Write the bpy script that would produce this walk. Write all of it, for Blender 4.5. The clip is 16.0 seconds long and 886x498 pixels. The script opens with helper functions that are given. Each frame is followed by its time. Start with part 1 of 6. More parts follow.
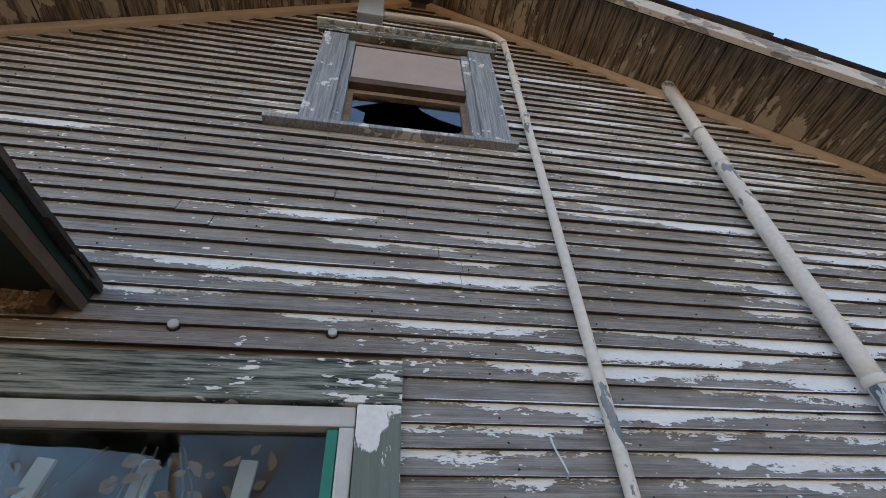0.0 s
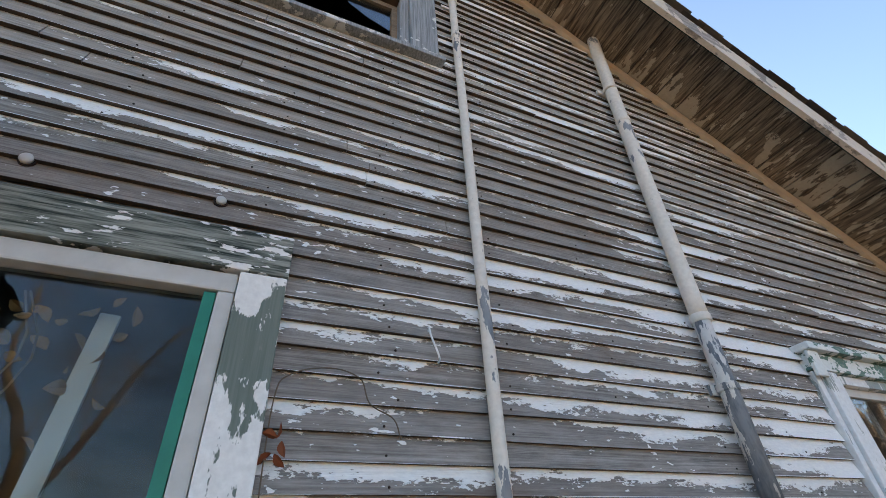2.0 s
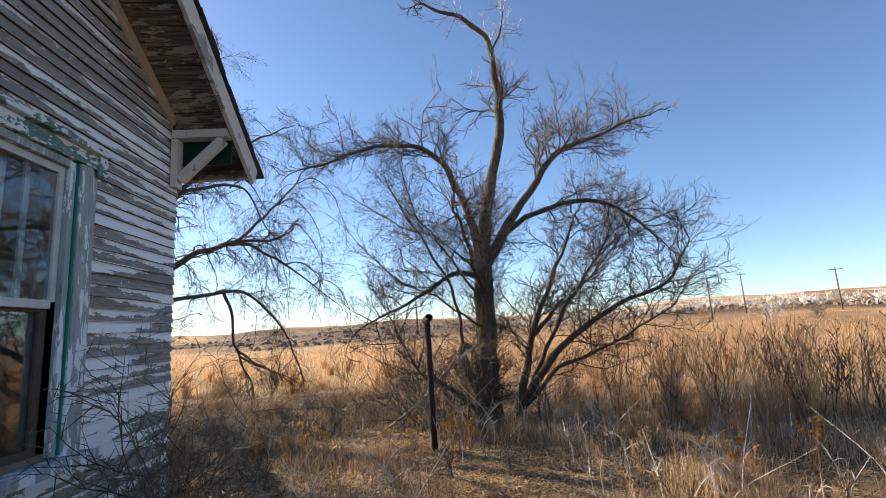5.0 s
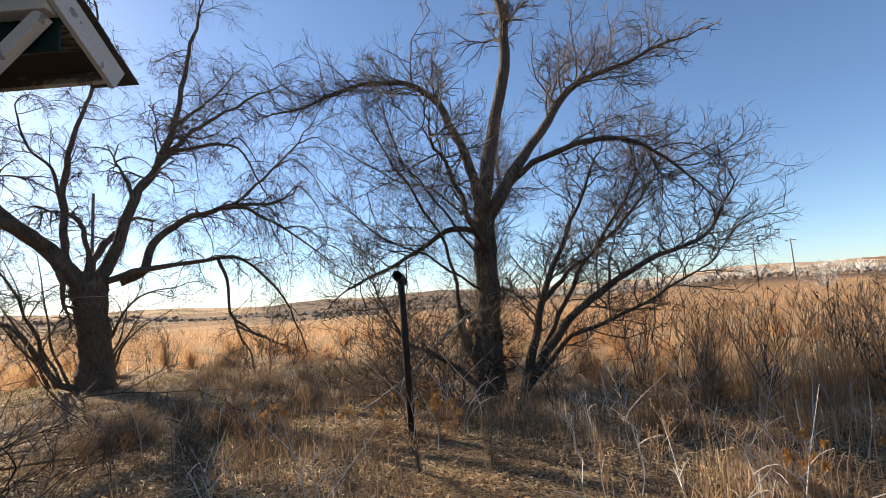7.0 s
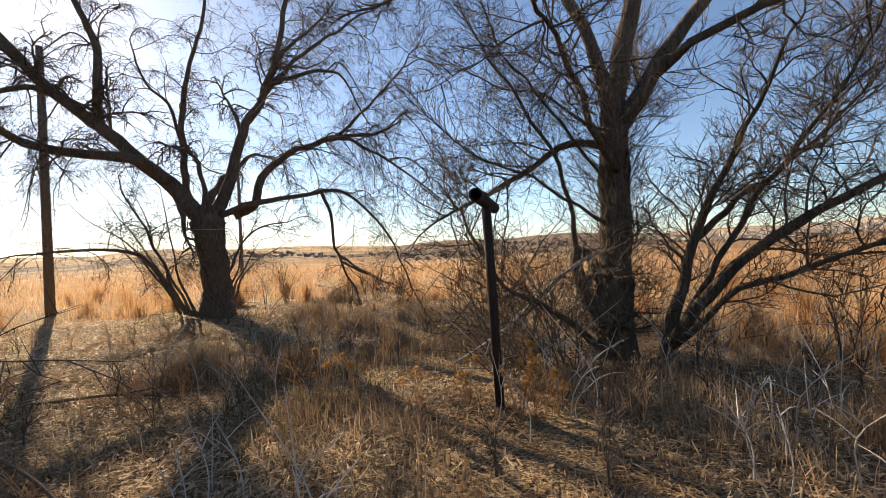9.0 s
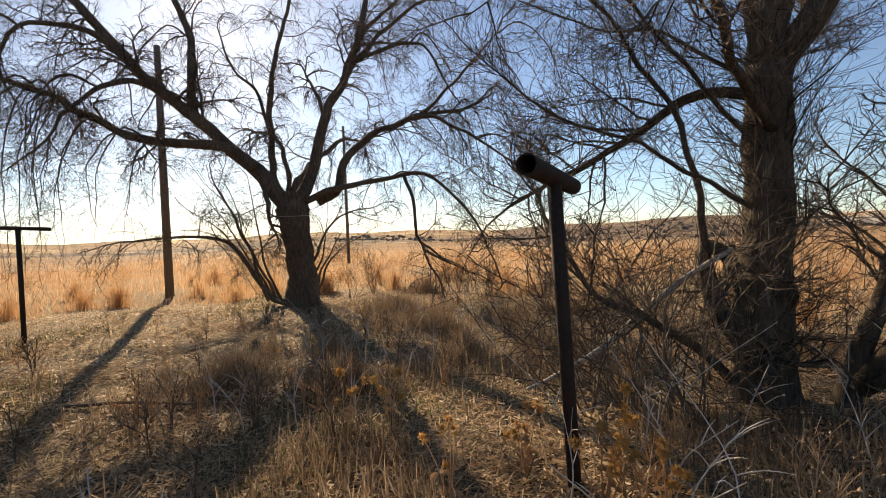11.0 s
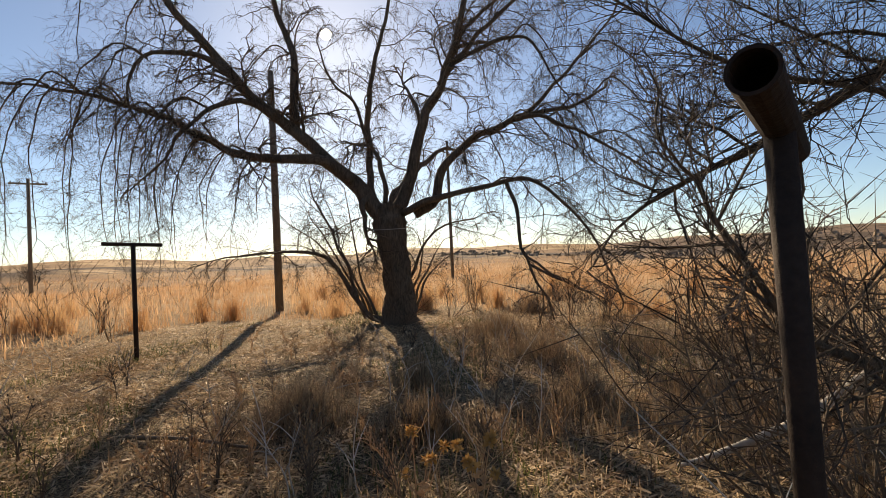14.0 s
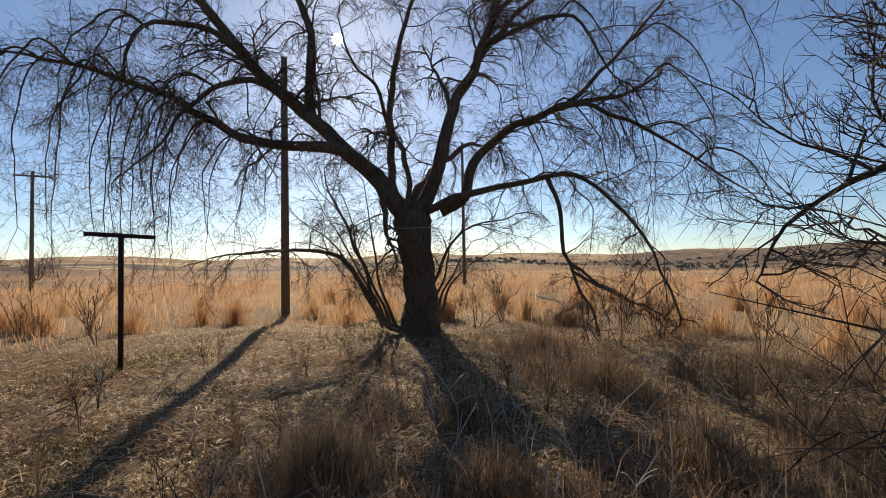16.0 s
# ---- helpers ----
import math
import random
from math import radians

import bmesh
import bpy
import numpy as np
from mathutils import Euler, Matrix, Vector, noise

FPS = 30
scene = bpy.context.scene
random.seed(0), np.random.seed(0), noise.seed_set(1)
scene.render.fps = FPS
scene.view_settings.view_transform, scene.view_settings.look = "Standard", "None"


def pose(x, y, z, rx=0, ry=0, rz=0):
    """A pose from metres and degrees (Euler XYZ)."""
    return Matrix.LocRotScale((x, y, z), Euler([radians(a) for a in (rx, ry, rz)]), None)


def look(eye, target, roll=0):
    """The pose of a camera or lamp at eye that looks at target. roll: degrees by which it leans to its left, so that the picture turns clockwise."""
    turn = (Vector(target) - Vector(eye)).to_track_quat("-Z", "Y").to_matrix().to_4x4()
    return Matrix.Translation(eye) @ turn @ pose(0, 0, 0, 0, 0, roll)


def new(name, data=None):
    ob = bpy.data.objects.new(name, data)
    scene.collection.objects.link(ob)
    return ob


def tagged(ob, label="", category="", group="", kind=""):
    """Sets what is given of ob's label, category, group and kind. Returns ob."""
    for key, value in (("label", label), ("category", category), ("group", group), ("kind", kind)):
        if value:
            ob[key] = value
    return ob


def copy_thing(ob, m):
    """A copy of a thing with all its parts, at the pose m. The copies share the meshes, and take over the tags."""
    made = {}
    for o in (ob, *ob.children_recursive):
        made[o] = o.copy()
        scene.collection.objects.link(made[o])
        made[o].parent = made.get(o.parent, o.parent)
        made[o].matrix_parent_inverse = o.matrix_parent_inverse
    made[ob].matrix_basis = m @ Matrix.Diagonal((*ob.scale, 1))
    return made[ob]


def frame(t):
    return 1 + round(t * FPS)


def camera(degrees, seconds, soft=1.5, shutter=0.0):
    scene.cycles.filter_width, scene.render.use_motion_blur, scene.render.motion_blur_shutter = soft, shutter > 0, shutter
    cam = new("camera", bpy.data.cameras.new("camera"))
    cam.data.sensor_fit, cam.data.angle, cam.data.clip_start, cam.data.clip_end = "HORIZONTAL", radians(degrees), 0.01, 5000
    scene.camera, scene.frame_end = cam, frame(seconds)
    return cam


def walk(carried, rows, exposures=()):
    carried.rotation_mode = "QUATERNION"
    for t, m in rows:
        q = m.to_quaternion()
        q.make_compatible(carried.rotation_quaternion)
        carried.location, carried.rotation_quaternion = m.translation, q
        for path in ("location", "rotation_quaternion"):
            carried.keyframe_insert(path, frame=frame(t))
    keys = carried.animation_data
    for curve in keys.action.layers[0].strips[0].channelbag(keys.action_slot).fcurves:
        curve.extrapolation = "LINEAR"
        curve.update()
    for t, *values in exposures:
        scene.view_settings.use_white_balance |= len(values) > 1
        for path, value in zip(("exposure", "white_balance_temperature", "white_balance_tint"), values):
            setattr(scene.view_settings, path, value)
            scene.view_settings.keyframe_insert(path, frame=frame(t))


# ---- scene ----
cam = camera(87.1, 16.0, soft=0.7)
PATH = [
    (0, (0.879, 0.125, 2.039), (1.171, 1.549, 3.412), -3.5),
    (0.5, (0.854, 0.162, 2.04), (1.164, 1.564, 3.431), -3.7),
    (1, (0.85, 0.19, 2.048), (1.198, 1.591, 3.431), -3.9),
    (1.5, (0.891, 0.195, 2.01), (1.387, 1.619, 3.324), -3.9),
    (2, (0.904, 0.208, 1.919), (1.619, 1.668, 3.085), -3.9),
    (2.3, (0.95, 0.244, 1.879), (1.813, 1.705, 2.937), -3.8),
    (2.5, (1.016, 0.251, 1.841), (1.98, 1.701, 2.824), -3.7),
    (2.7, (1.086, 0.253, 1.8), (2.163, 1.67, 2.713), -3.6),
    (3, (1.175, 0.216, 1.77), (2.459, 1.536, 2.551), -3.5),
    (3.5, (1.285, 0.154, 1.733), (2.908, 1.151, 2.342), -3.0),
    (4, (1.289, 0.101, 1.728), (3.154, 0.627, 2.223), -3.0),
    (4.5, (1.331, -0.096, 1.675), (3.288, -0.055, 2.082), -2.7),
    (5, (1.611, -0.461, 1.593), (3.58, -0.565, 1.928), -3.5),
    (5.2, (1.719, -0.537, 1.575), (3.688, -0.65, 1.907), -4.0),
    (7.3, (2.961, -1.152, 1.417), (4.949, -1.082, 1.624), -3.9),
    (7.5, (3.098, -1.153, 1.402), (5.087, -1.077, 1.599), -4.1),
    (8, (3.479, -1.09, 1.41), (5.469, -0.977, 1.575), -3.9),
    (8.5, (3.727, -1.139, 1.395), (5.702, -0.831, 1.468), -3.1),
    (9, (4.222, -1.257, 1.357), (6.134, -0.671, 1.362), -2.5),
    (9.5, (4.546, -1.223, 1.368), (6.364, -0.392, 1.324), -2.2),
    (11.8, (5.678, -1.237, 1.441), (7.394, -0.21, 1.403), -2.1),
    (12, (5.674, -1.208, 1.438), (7.388, -0.178, 1.405), -2.0),
    (12.5, (5.701, -1.17, 1.434), (7.395, -0.108, 1.414), -2.2),
    (13, (5.891, -1.098, 1.398), (7.49, 0.103, 1.388), -2.7),
    (13.5, (6.212, -0.936, 1.401), (7.71, 0.39, 1.427), -2.8),
    (14, (6.321, -0.705, 1.4), (7.777, 0.666, 1.438), -2.6),
    (14.5, (6.325, -0.405, 1.409), (7.748, 1.0, 1.445), -2.3),
    (15, (6.416, -0.172, 1.381), (7.802, 1.269, 1.408), -2.1),
    (15.5, (6.709, 0.194, 1.344), (8.078, 1.652, 1.373), -1.8),
    (16, (6.8, 0.367, 1.367), (8.241, 1.752, 1.432), -1.0),
]
walk(cam, [(t, look(eye, target, roll)) for t, eye, target, roll in PATH], [(0, 2.42, 8300, 9), (2, 2.45, 8300, 9), (3.5, 2.15, 7700, 9), (4.5, 1.55, 7050, 9), (5.2, 1.35, 6750, 9), (7.5, 1.2, 6950, 9), (9, 1.15, 7700, 11), (12, 0.92, 8100, 11), (14, 0.72, 7900, 11), (16, 0.45, 6950, 10)])

# ---- light ----
SUN = Vector((0.501, 0.748, 0.434)).normalized()
world = bpy.data.worlds.new("sky")
scene.world = world
world.use_nodes = True
wn = world.node_tree.nodes
sky = wn.new("ShaderNodeTexSky")
sky.sky_type = "NISHITA"
sky.sun_disc = False
sky.sun_elevation = math.asin(SUN.z)
sky.sun_rotation = math.atan2(SUN.x, SUN.y)
sky.air_density, sky.dust_density, sky.ozone_density = 0.95, 0.65, 3.0
sky.altitude = 1200
wn["Background"].inputs["Strength"].default_value = 0.08
tint = wn.new("ShaderNodeVectorMath")
tint.operation = "MULTIPLY"
tint.inputs[1].default_value = (0.93, 0.985, 1.05)
world.node_tree.links.new(sky.outputs["Color"], tint.inputs[0])
world.node_tree.links.new(tint.outputs[0], wn["Background"].inputs["Color"])
sun_data = bpy.data.lights.new("sun", "SUN")
sun_data.energy, sun_data.angle, sun_data.color = 5.0, radians(0.53), (1.0, 0.86, 0.68)
sun = new("sun", sun_data)
sun.matrix_world = look(SUN * 60, (0, 0, 0))


# ---- material tools ----
class Nodes:
    """A small builder for node materials."""

    def __init__(self, name):
        self.m = bpy.data.materials.new(name)
        self.m.use_nodes = True
        self.t = self.m.node_tree
        self.t.nodes.clear()
        self.out = self.t.nodes.new("ShaderNodeOutputMaterial")
        self.geo = self.t.nodes.new("ShaderNodeNewGeometry")
        self.pos = self.geo.outputs["Position"]

    def put(self, kind, ins=(), **attrs):
        n = self.t.nodes.new(kind)
        for k, v in attrs.items():
            setattr(n, k, v)
        for k, v in dict(ins).items():
            if hasattr(v, "is_output"):
                self.t.links.new(v, n.inputs[k])
            else:
                n.inputs[k].default_value = v
        return n

    def math(self, op, a, b=0.0, c=0.0):
        return self.put("ShaderNodeMath", {0: a, 1: b, 2: c}, operation=op).outputs[0]

    def scaled(self, v, s):
        return self.put("ShaderNodeVectorMath", {0: v, 1: s}, operation="MULTIPLY").outputs[0]

    def noise(self, v, scale=1.0, detail=3.0, rough=0.55, dist=0.0):
        return self.put("ShaderNodeTexNoise", {"Vector": v, "Scale": scale, "Detail": detail, "Roughness": rough, "Distortion": dist}).outputs["Fac"]

    def ramp(self, f, lo, hi, a=0.0, b=1.0):
        return self.put("ShaderNodeMapRange", {0: f, 1: lo, 2: hi, 3: a, 4: b}).outputs[0]

    def mix(self, f, a, b):
        n = self.t.nodes.new("ShaderNodeMix")
        n.data_type = "RGBA"
        for i, v in ((0, f), (6, a), (7, b)):
            if hasattr(v, "is_output"):
                self.t.links.new(v, n.inputs[i])
            else:
                n.inputs[i].default_value = v if i == 0 else (*v, 1.0) if len(v) == 3 else v
        return n.outputs[2]

    def bump(self, h, strength=0.4, distance=0.01):
        return self.put("ShaderNodeBump", {"Height": h, "Strength": strength, "Distance": distance}).outputs["Normal"]

    def finish(self, color, rough=0.8, metal=0.0, normal=None, spec=0.3, translucent=0.0, **more):
        b = self.put("ShaderNodeBsdfPrincipled", {"Roughness": rough, "Metallic": metal, "Specular IOR Level": spec, **more})
        if hasattr(color, "is_output"):
            self.t.links.new(color, b.inputs["Base Color"])
        else:
            b.inputs["Base Color"].default_value = (*color, 1.0)
        if normal is not None:
            self.t.links.new(normal, b.inputs["Normal"])
        end = b.outputs[0]
        if translucent:
            tr = self.put("ShaderNodeBsdfTranslucent")
            if hasattr(color, "is_output"):
                self.t.links.new(color, tr.inputs["Color"])
            else:
                tr.inputs["Color"].default_value = (*color, 1.0)
            end = self.put("ShaderNodeMixShader", {0: translucent, 1: end, 2: tr.outputs[0]}).outputs[0]
        self.t.links.new(end, self.out.inputs["Surface"])
        return self.m


ROW, ROW0 = 0.068, 2.77  # height shown by a clapboard; the lower edge of one of them


def siding_material():
    n = Nodes("weathered siding")
    x, _, z = n.put("ShaderNodeSeparateXYZ", {0: n.pos}).outputs
    k = n.math("DIVIDE", n.math("SUBTRACT", z, ROW0 + 0.002), ROW)
    row, v = n.math("FLOOR", k), n.math("FRACT", k)
    strip = n.put("ShaderNodeCombineXYZ", {0: n.math("MULTIPLY", x, 0.85), 1: n.math("MULTIPLY", row, 5.37), 2: 0.0}).outputs[0]
    along = n.noise(strip, 1.0, 2.0, 0.5)
    flake = n.noise(n.scaled(n.pos, (9.0, 9.0, 34.0)), 1.0, 4.0, 0.62)
    tiny = n.noise(n.scaled(n.pos, (60.0, 60.0, 150.0)), 1.0, 3.0, 0.65)
    high = n.ramp(z, 2.2, 3.9, 0.03, -0.06)
    low = n.math("ADD", high, n.ramp(x, -0.5, 3.0, -0.07, 0.05))
    s = n.math("ADD", n.math("MULTIPLY_ADD", along, 1.35, -0.175), n.math("MULTIPLY", n.math("SUBTRACT", v, 0.5), 0.24))
    s = n.math("ADD", s, n.math("MULTIPLY", n.math("SUBTRACT", flake, 0.5), 0.42))
    s = n.math("ADD", s, n.math("MULTIPLY", n.math("SUBTRACT", tiny, 0.5), 0.20))
    s = n.math("ADD", s, low)
    paint = n.ramp(s, 0.585, 0.597)
    fleck = n.ramp(n.math("ADD", n.noise(n.scaled(n.pos, (26.0, 26.0, 62.0)), 1.0, 2.0, 0.5), n.math("MULTIPLY", n.noise(n.pos, 2.3, 2.0), 0.45)), 0.925, 0.94)
    paint = n.math("MAXIMUM", paint, fleck)
    grain = n.noise(n.scaled(n.pos, (2.6, 2.6, 190.0)), 1.0, 5.0, 0.72, 0.4)
    blot = n.noise(n.scaled(n.pos, (1.1, 1.1, 5.0)), 1.0, 3.0, 0.6)
    rnd = n.put("ShaderNodeObjectInfo").outputs["Random"]
    wood = n.mix(n.ramp(n.math("ADD", n.math("MULTIPLY", grain, 0.6), n.math("MULTIPLY", n.noise(n.scaled(n.pos, (9.0, 9.0, 40.0)), 1.0, 5.0, 0.7), 0.4)), 0.37, 0.63), (0.10, 0.088, 0.08), (0.41, 0.385, 0.36))
    wood = n.mix(n.ramp(rnd, 0, 1, 0.0, 0.4), wood, (0.24, 0.23, 0.23))
    wood = n.mix(n.ramp(blot, 0.5, 0.78, 0.0, 0.55), wood, (0.16, 0.115, 0.085))
    cream = n.math("MULTIPLY", n.ramp(z, 2.9, 4.3), n.ramp(n.math("ADD", n.noise(n.scaled(n.pos, (3.4, 3.4, 70.0)), 1.0, 5.0, 0.72), n.math("MULTIPLY", n.math("SUBTRACT", 0.5, v), 0.10)), 0.44, 0.54))
    wood = n.mix(n.math("MULTIPLY", cream, 0.65), wood, (0.62, 0.55, 0.45))
    col = n.mix(paint, wood, n.mix(n.ramp(tiny, 0.3, 0.7), (0.76, 0.77, 0.78), (0.87, 0.87, 0.86)))
    h = n.math("ADD", n.math("MULTIPLY", paint, 0.35), n.math("MULTIPLY", grain, 0.5))
    return n.finish(col, n.math("SUBTRACT", 0.85, n.math("MULTIPLY", paint, 0.25)), normal=n.bump(h, 1.0, 0.006))


def peeling(name, base, base2, paint, share=0.5, scale=(7, 7, 7), grain=(3, 3, 120), under=None):
    """Old wood under flaking paint; share: about how much of the paint is left."""
    n = Nodes(name)
    g = n.noise(n.scaled(n.pos, grain), 1.0, 4.0, 0.65)
    f = n.math("ADD", n.noise(n.scaled(n.pos, scale), 1.0, 5.0, 0.62), n.math("MULTIPLY", n.noise(n.pos, 1.7, 2.0), 0.6))
    edge = 1.05 - share * 0.5
    p = n.ramp(f, edge, edge + 0.015)
    wood = n.mix(n.ramp(g, 0.38, 0.62), base, base2)
    if under:
        wood = n.mix(n.ramp(f, edge - 0.16, edge - 0.10, 0.0, 0.75), wood, under)
    fine = n.noise(n.pos, 60.0, 2.0)
    col = n.mix(p, wood, n.mix(n.ramp(fine, 0.3, 0.75), tuple(c * 0.86 for c in paint), paint))
    h = n.math("ADD", n.math("MULTIPLY", p, 0.5), n.math("MULTIPLY", g, 0.5))
    return n.finish(col, 0.72, normal=n.bump(h, 0.5, 0.004))


def plain(name, a, b, scale=8.0, rough=0.7, metal=0.0, bump=0.2, stretch=(1, 1, 1), spec=0.3, per=None, translucent=0.0):
    """Two tones at two scales; per: 'object' or 'island' adds a change from piece to piece."""
    n = Nodes(name)
    v = n.scaled(n.pos, stretch)
    f1, f2 = n.noise(v, scale, 5.0, 0.6), n.noise(v, scale * 0.13, 3.0, 0.5)
    f = n.math("ADD", n.math("MULTIPLY", f1, 0.6), n.math("MULTIPLY", f2, 0.5))
    if per == "object":
        f = n.math("ADD", f, n.ramp(n.put("ShaderNodeObjectInfo").outputs["Random"], 0, 1, -0.25, 0.25))
    if per == "island":
        f = n.math("ADD", f, n.ramp(n.geo.outputs["Random Per Island"], 0, 1, -0.3, 0.3))
    col = n.mix(n.ramp(f, 0.3, 0.8), a, b)
    return n.finish(col, rough, metal, n.bump(f1, bump, 0.01) if bump else None, spec, translucent)


def bark_material(name, a, b):
    n = Nodes(name)
    f = n.noise(n.scaled(n.pos, (26, 26, 5)), 1.0, 5.0, 0.7, 0.6)
    g = n.noise(n.pos, 3.0, 3.0)
    col = n.mix(n.ramp(n.math("ADD", n.math("MULTIPLY", f, 0.75), n.math("MULTIPLY", g, 0.3)), 0.35, 0.72), a, b)
    return n.finish(col, 0.9, normal=n.bump(f, 1.0, 0.03), spec=0.15)


def ground_material():
    n = Nodes("dry earth and straw")
    x, y, _ = n.put("ShaderNodeSeparateXYZ", {0: n.pos}).outputs
    d = n.put("ShaderNodeVectorMath", {0: n.pos, 1: (7.0, 2.0, 0.0)}, operation="DISTANCE").outputs["Value"]
    fine, mid, big = n.noise(n.pos, 38.0, 5.0, 0.7), n.noise(n.pos, 3.1, 4.0, 0.6), n.noise(n.pos, 0.35, 3.0, 0.55)
    litter = n.noise(n.scaled(n.pos, (46, 22, 40)), 1.0, 4.0, 0.7, 1.8)
    near = n.mix(n.ramp(litter, 0.46, 0.58), (0.065, 0.043, 0.027), (0.44, 0.33, 0.20))
    near = n.mix(n.ramp(mid, 0.5, 0.66, 0.0, 0.5), near, (0.16, 0.105, 0.062))
    near = n.mix(n.ramp(fine, 0.54, 0.66, 0.0, 0.6), near, (0.62, 0.50, 0.33))
    green = n.math("MULTIPLY", n.ramp(big, 0.56, 0.7), n.ramp(fine, 0.45, 0.6))
    near = n.mix(n.math("MULTIPLY", green, 0.35), near, (0.13, 0.14, 0.06))
    wide = n.noise(n.scaled(n.pos, (0.012, 0.012, 0.012)), 1.0, 4.0, 0.6)
    streak = n.noise(n.scaled(n.pos, (0.05, 0.05, 0.6)), 1.0, 5.0, 0.65)
    far = n.mix(n.ramp(streak, 0.38, 0.62), (0.30, 0.19, 0.095), (0.47, 0.33, 0.19))
    far = n.mix(n.ramp(wide, 0.47, 0.53), far, (0.25, 0.155, 0.085))
    side = n.ramp(n.math("ADD", y, n.math("MULTIPLY", x, 0.12)), -25.0, 15.0)
    plough = n.math("MULTIPLY", n.math("MULTIPLY", n.ramp(d, 56, 64), n.ramp(d, 420, 340)), n.math("MULTIPLY", side, n.ramp(n.math("SUBTRACT", y, n.math("MULTIPLY", x, 0.42)), 8.0, -8.0)))
    stipple = n.mix(n.ramp(n.noise(n.pos, 0.16, 4.0, 0.7), 0.44, 0.56), (0.075, 0.055, 0.042), (0.21, 0.145, 0.10))
    far = n.mix(n.math("MULTIPLY", plough, 0.9), far, stipple)
    band = n.math("MULTIPLY", n.ramp(d, 118, 130), n.ramp(d, 205, 190))
    far = n.mix(n.math("MULTIPLY", band, n.ramp(n.noise(n.pos, 0.05, 4.0, 0.7), 0.36, 0.5)), far, (0.105, 0.075, 0.055))
    cliff = n.math("MULTIPLY", n.math("MULTIPLY", n.ramp(d, 210, 240), n.ramp(d, 430, 380)), n.ramp(n.noise(n.scaled(n.pos, (0.035, 0.035, 0.3)), 1.0, 4.0, 0.7), 0.50, 0.58))
    far = n.mix(n.math("MULTIPLY", n.math("MULTIPLY", cliff, 0.8), n.math("SUBTRACT", 1.0, side)), far, (0.56, 0.45, 0.36))
    col = n.mix(n.ramp(d, 9, 24), near, far)
    h = n.math("ADD", n.math("MULTIPLY", litter, 0.6), fine)
    return n.finish(col, 0.95, normal=n.bump(h, 0.8, 0.03), spec=0.1)


def straw(name, tones, translucent=0.35, rough=0.7, spec=0.25):
    n = Nodes(name)
    r = n.geo.outputs["Random Per Island"]
    g = n.noise(n.pos, 0.45, 4.0, 0.6)
    c = n.mix(n.ramp(r, 0, 1), tones[0], tones[1])
    c = n.mix(n.ramp(g, 0.44, 0.62, 0.0, 0.85), c, tones[2])
    return n.finish(c, rough, spec=spec, translucent=translucent)


def glass_material():
    n = Nodes("old window glass")
    w = n.noise(n.pos, 2.2, 2.0)
    dirt = n.ramp(n.noise(n.pos, 9.0, 4.0, 0.6), 0.45, 0.8, 0.0, 0.05)
    clear = n.put("ShaderNodeBsdfTransparent", {"Color": (0.82, 0.86, 0.86, 1)})
    gloss = n.put("ShaderNodeBsdfGlossy", {"Roughness": 0.02, "Normal": n.bump(w, 0.12, 0.02)})
    dust = n.put("ShaderNodeBsdfDiffuse", {"Color": (0.45, 0.43, 0.4, 1)})
    facing = n.put("ShaderNodeLayerWeight", {"Blend": 0.5}).outputs["Facing"]
    fac = n.math("ADD", 0.02, n.math("POWER", facing, 1.9))
    a = n.put("ShaderNodeMixShader", {0: dirt, 1: clear.outputs[0], 2: dust.outputs[0]})
    b = n.put("ShaderNodeMixShader", {0: n.math("MINIMUM", fac, 1.0), 1: a.outputs[0], 2: gloss.outputs[0]})
    n.t.links.new(b.outputs[0], n.out.inputs["Surface"])
    return n.m


M_SIDING = siding_material()
M_WALL = plain("old sheathing", (0.10, 0.08, 0.06), (0.2, 0.16, 0.12), 5)
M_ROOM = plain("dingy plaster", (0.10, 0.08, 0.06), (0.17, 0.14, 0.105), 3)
M_TAN = plain("tan frieze paint", (0.50, 0.39, 0.28), (0.68, 0.56, 0.43), 6, 0.7)
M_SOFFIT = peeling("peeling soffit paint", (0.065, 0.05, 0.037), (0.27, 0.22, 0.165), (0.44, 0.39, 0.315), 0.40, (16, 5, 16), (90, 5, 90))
M_RAKE = peeling("grey rake board", (0.20, 0.185, 0.17), (0.36, 0.33, 0.30), (0.62, 0.57, 0.50), 0.6, (5, 9, 5), (8, 60, 60))
# green paint taken nearly black: the shade under the roof edges is in it
M_GREEN = plain("green paint darkened for shade", (0.003, 0.009, 0.007), (0.005, 0.026, 0.018), 9, 0.5)
M_BRIGHT = plain("green trim paint", (0.0, 0.14, 0.10), (0.005, 0.23, 0.165), 14, 0.45)
M_SHINGLE = plain("dark shingle", (0.035, 0.03, 0.028), (0.10, 0.085, 0.07), 20, 0.95, per="object", bump=0.6)
M_BLUEGREY = peeling("blue grey casing", (0.17, 0.195, 0.215), (0.33, 0.36, 0.385), (0.66, 0.68, 0.68), 0.34, (9, 9, 9), (120, 60, 4))
M_HEAD = peeling("greenish head casing", (0.018, 0.028, 0.022), (0.27, 0.29, 0.26), (0.80, 0.80, 0.79), 0.30, (13, 13, 46), (5, 5, 90))
M_SIDECASE = peeling("peeling side casing", (0.13, 0.145, 0.135), (0.27, 0.28, 0.26), (0.80, 0.80, 0.79), 0.56, (9, 9, 4), (120, 60, 4), under=(0.12, 0.16, 0.14))
M_WHITECASE = peeling("chalky white casing", (0.16, 0.17, 0.175), (0.36, 0.37, 0.375), (0.74, 0.77, 0.80), 0.5, (22, 22, 5), (110, 70, 4), under=(0.30, 0.36, 0.36))
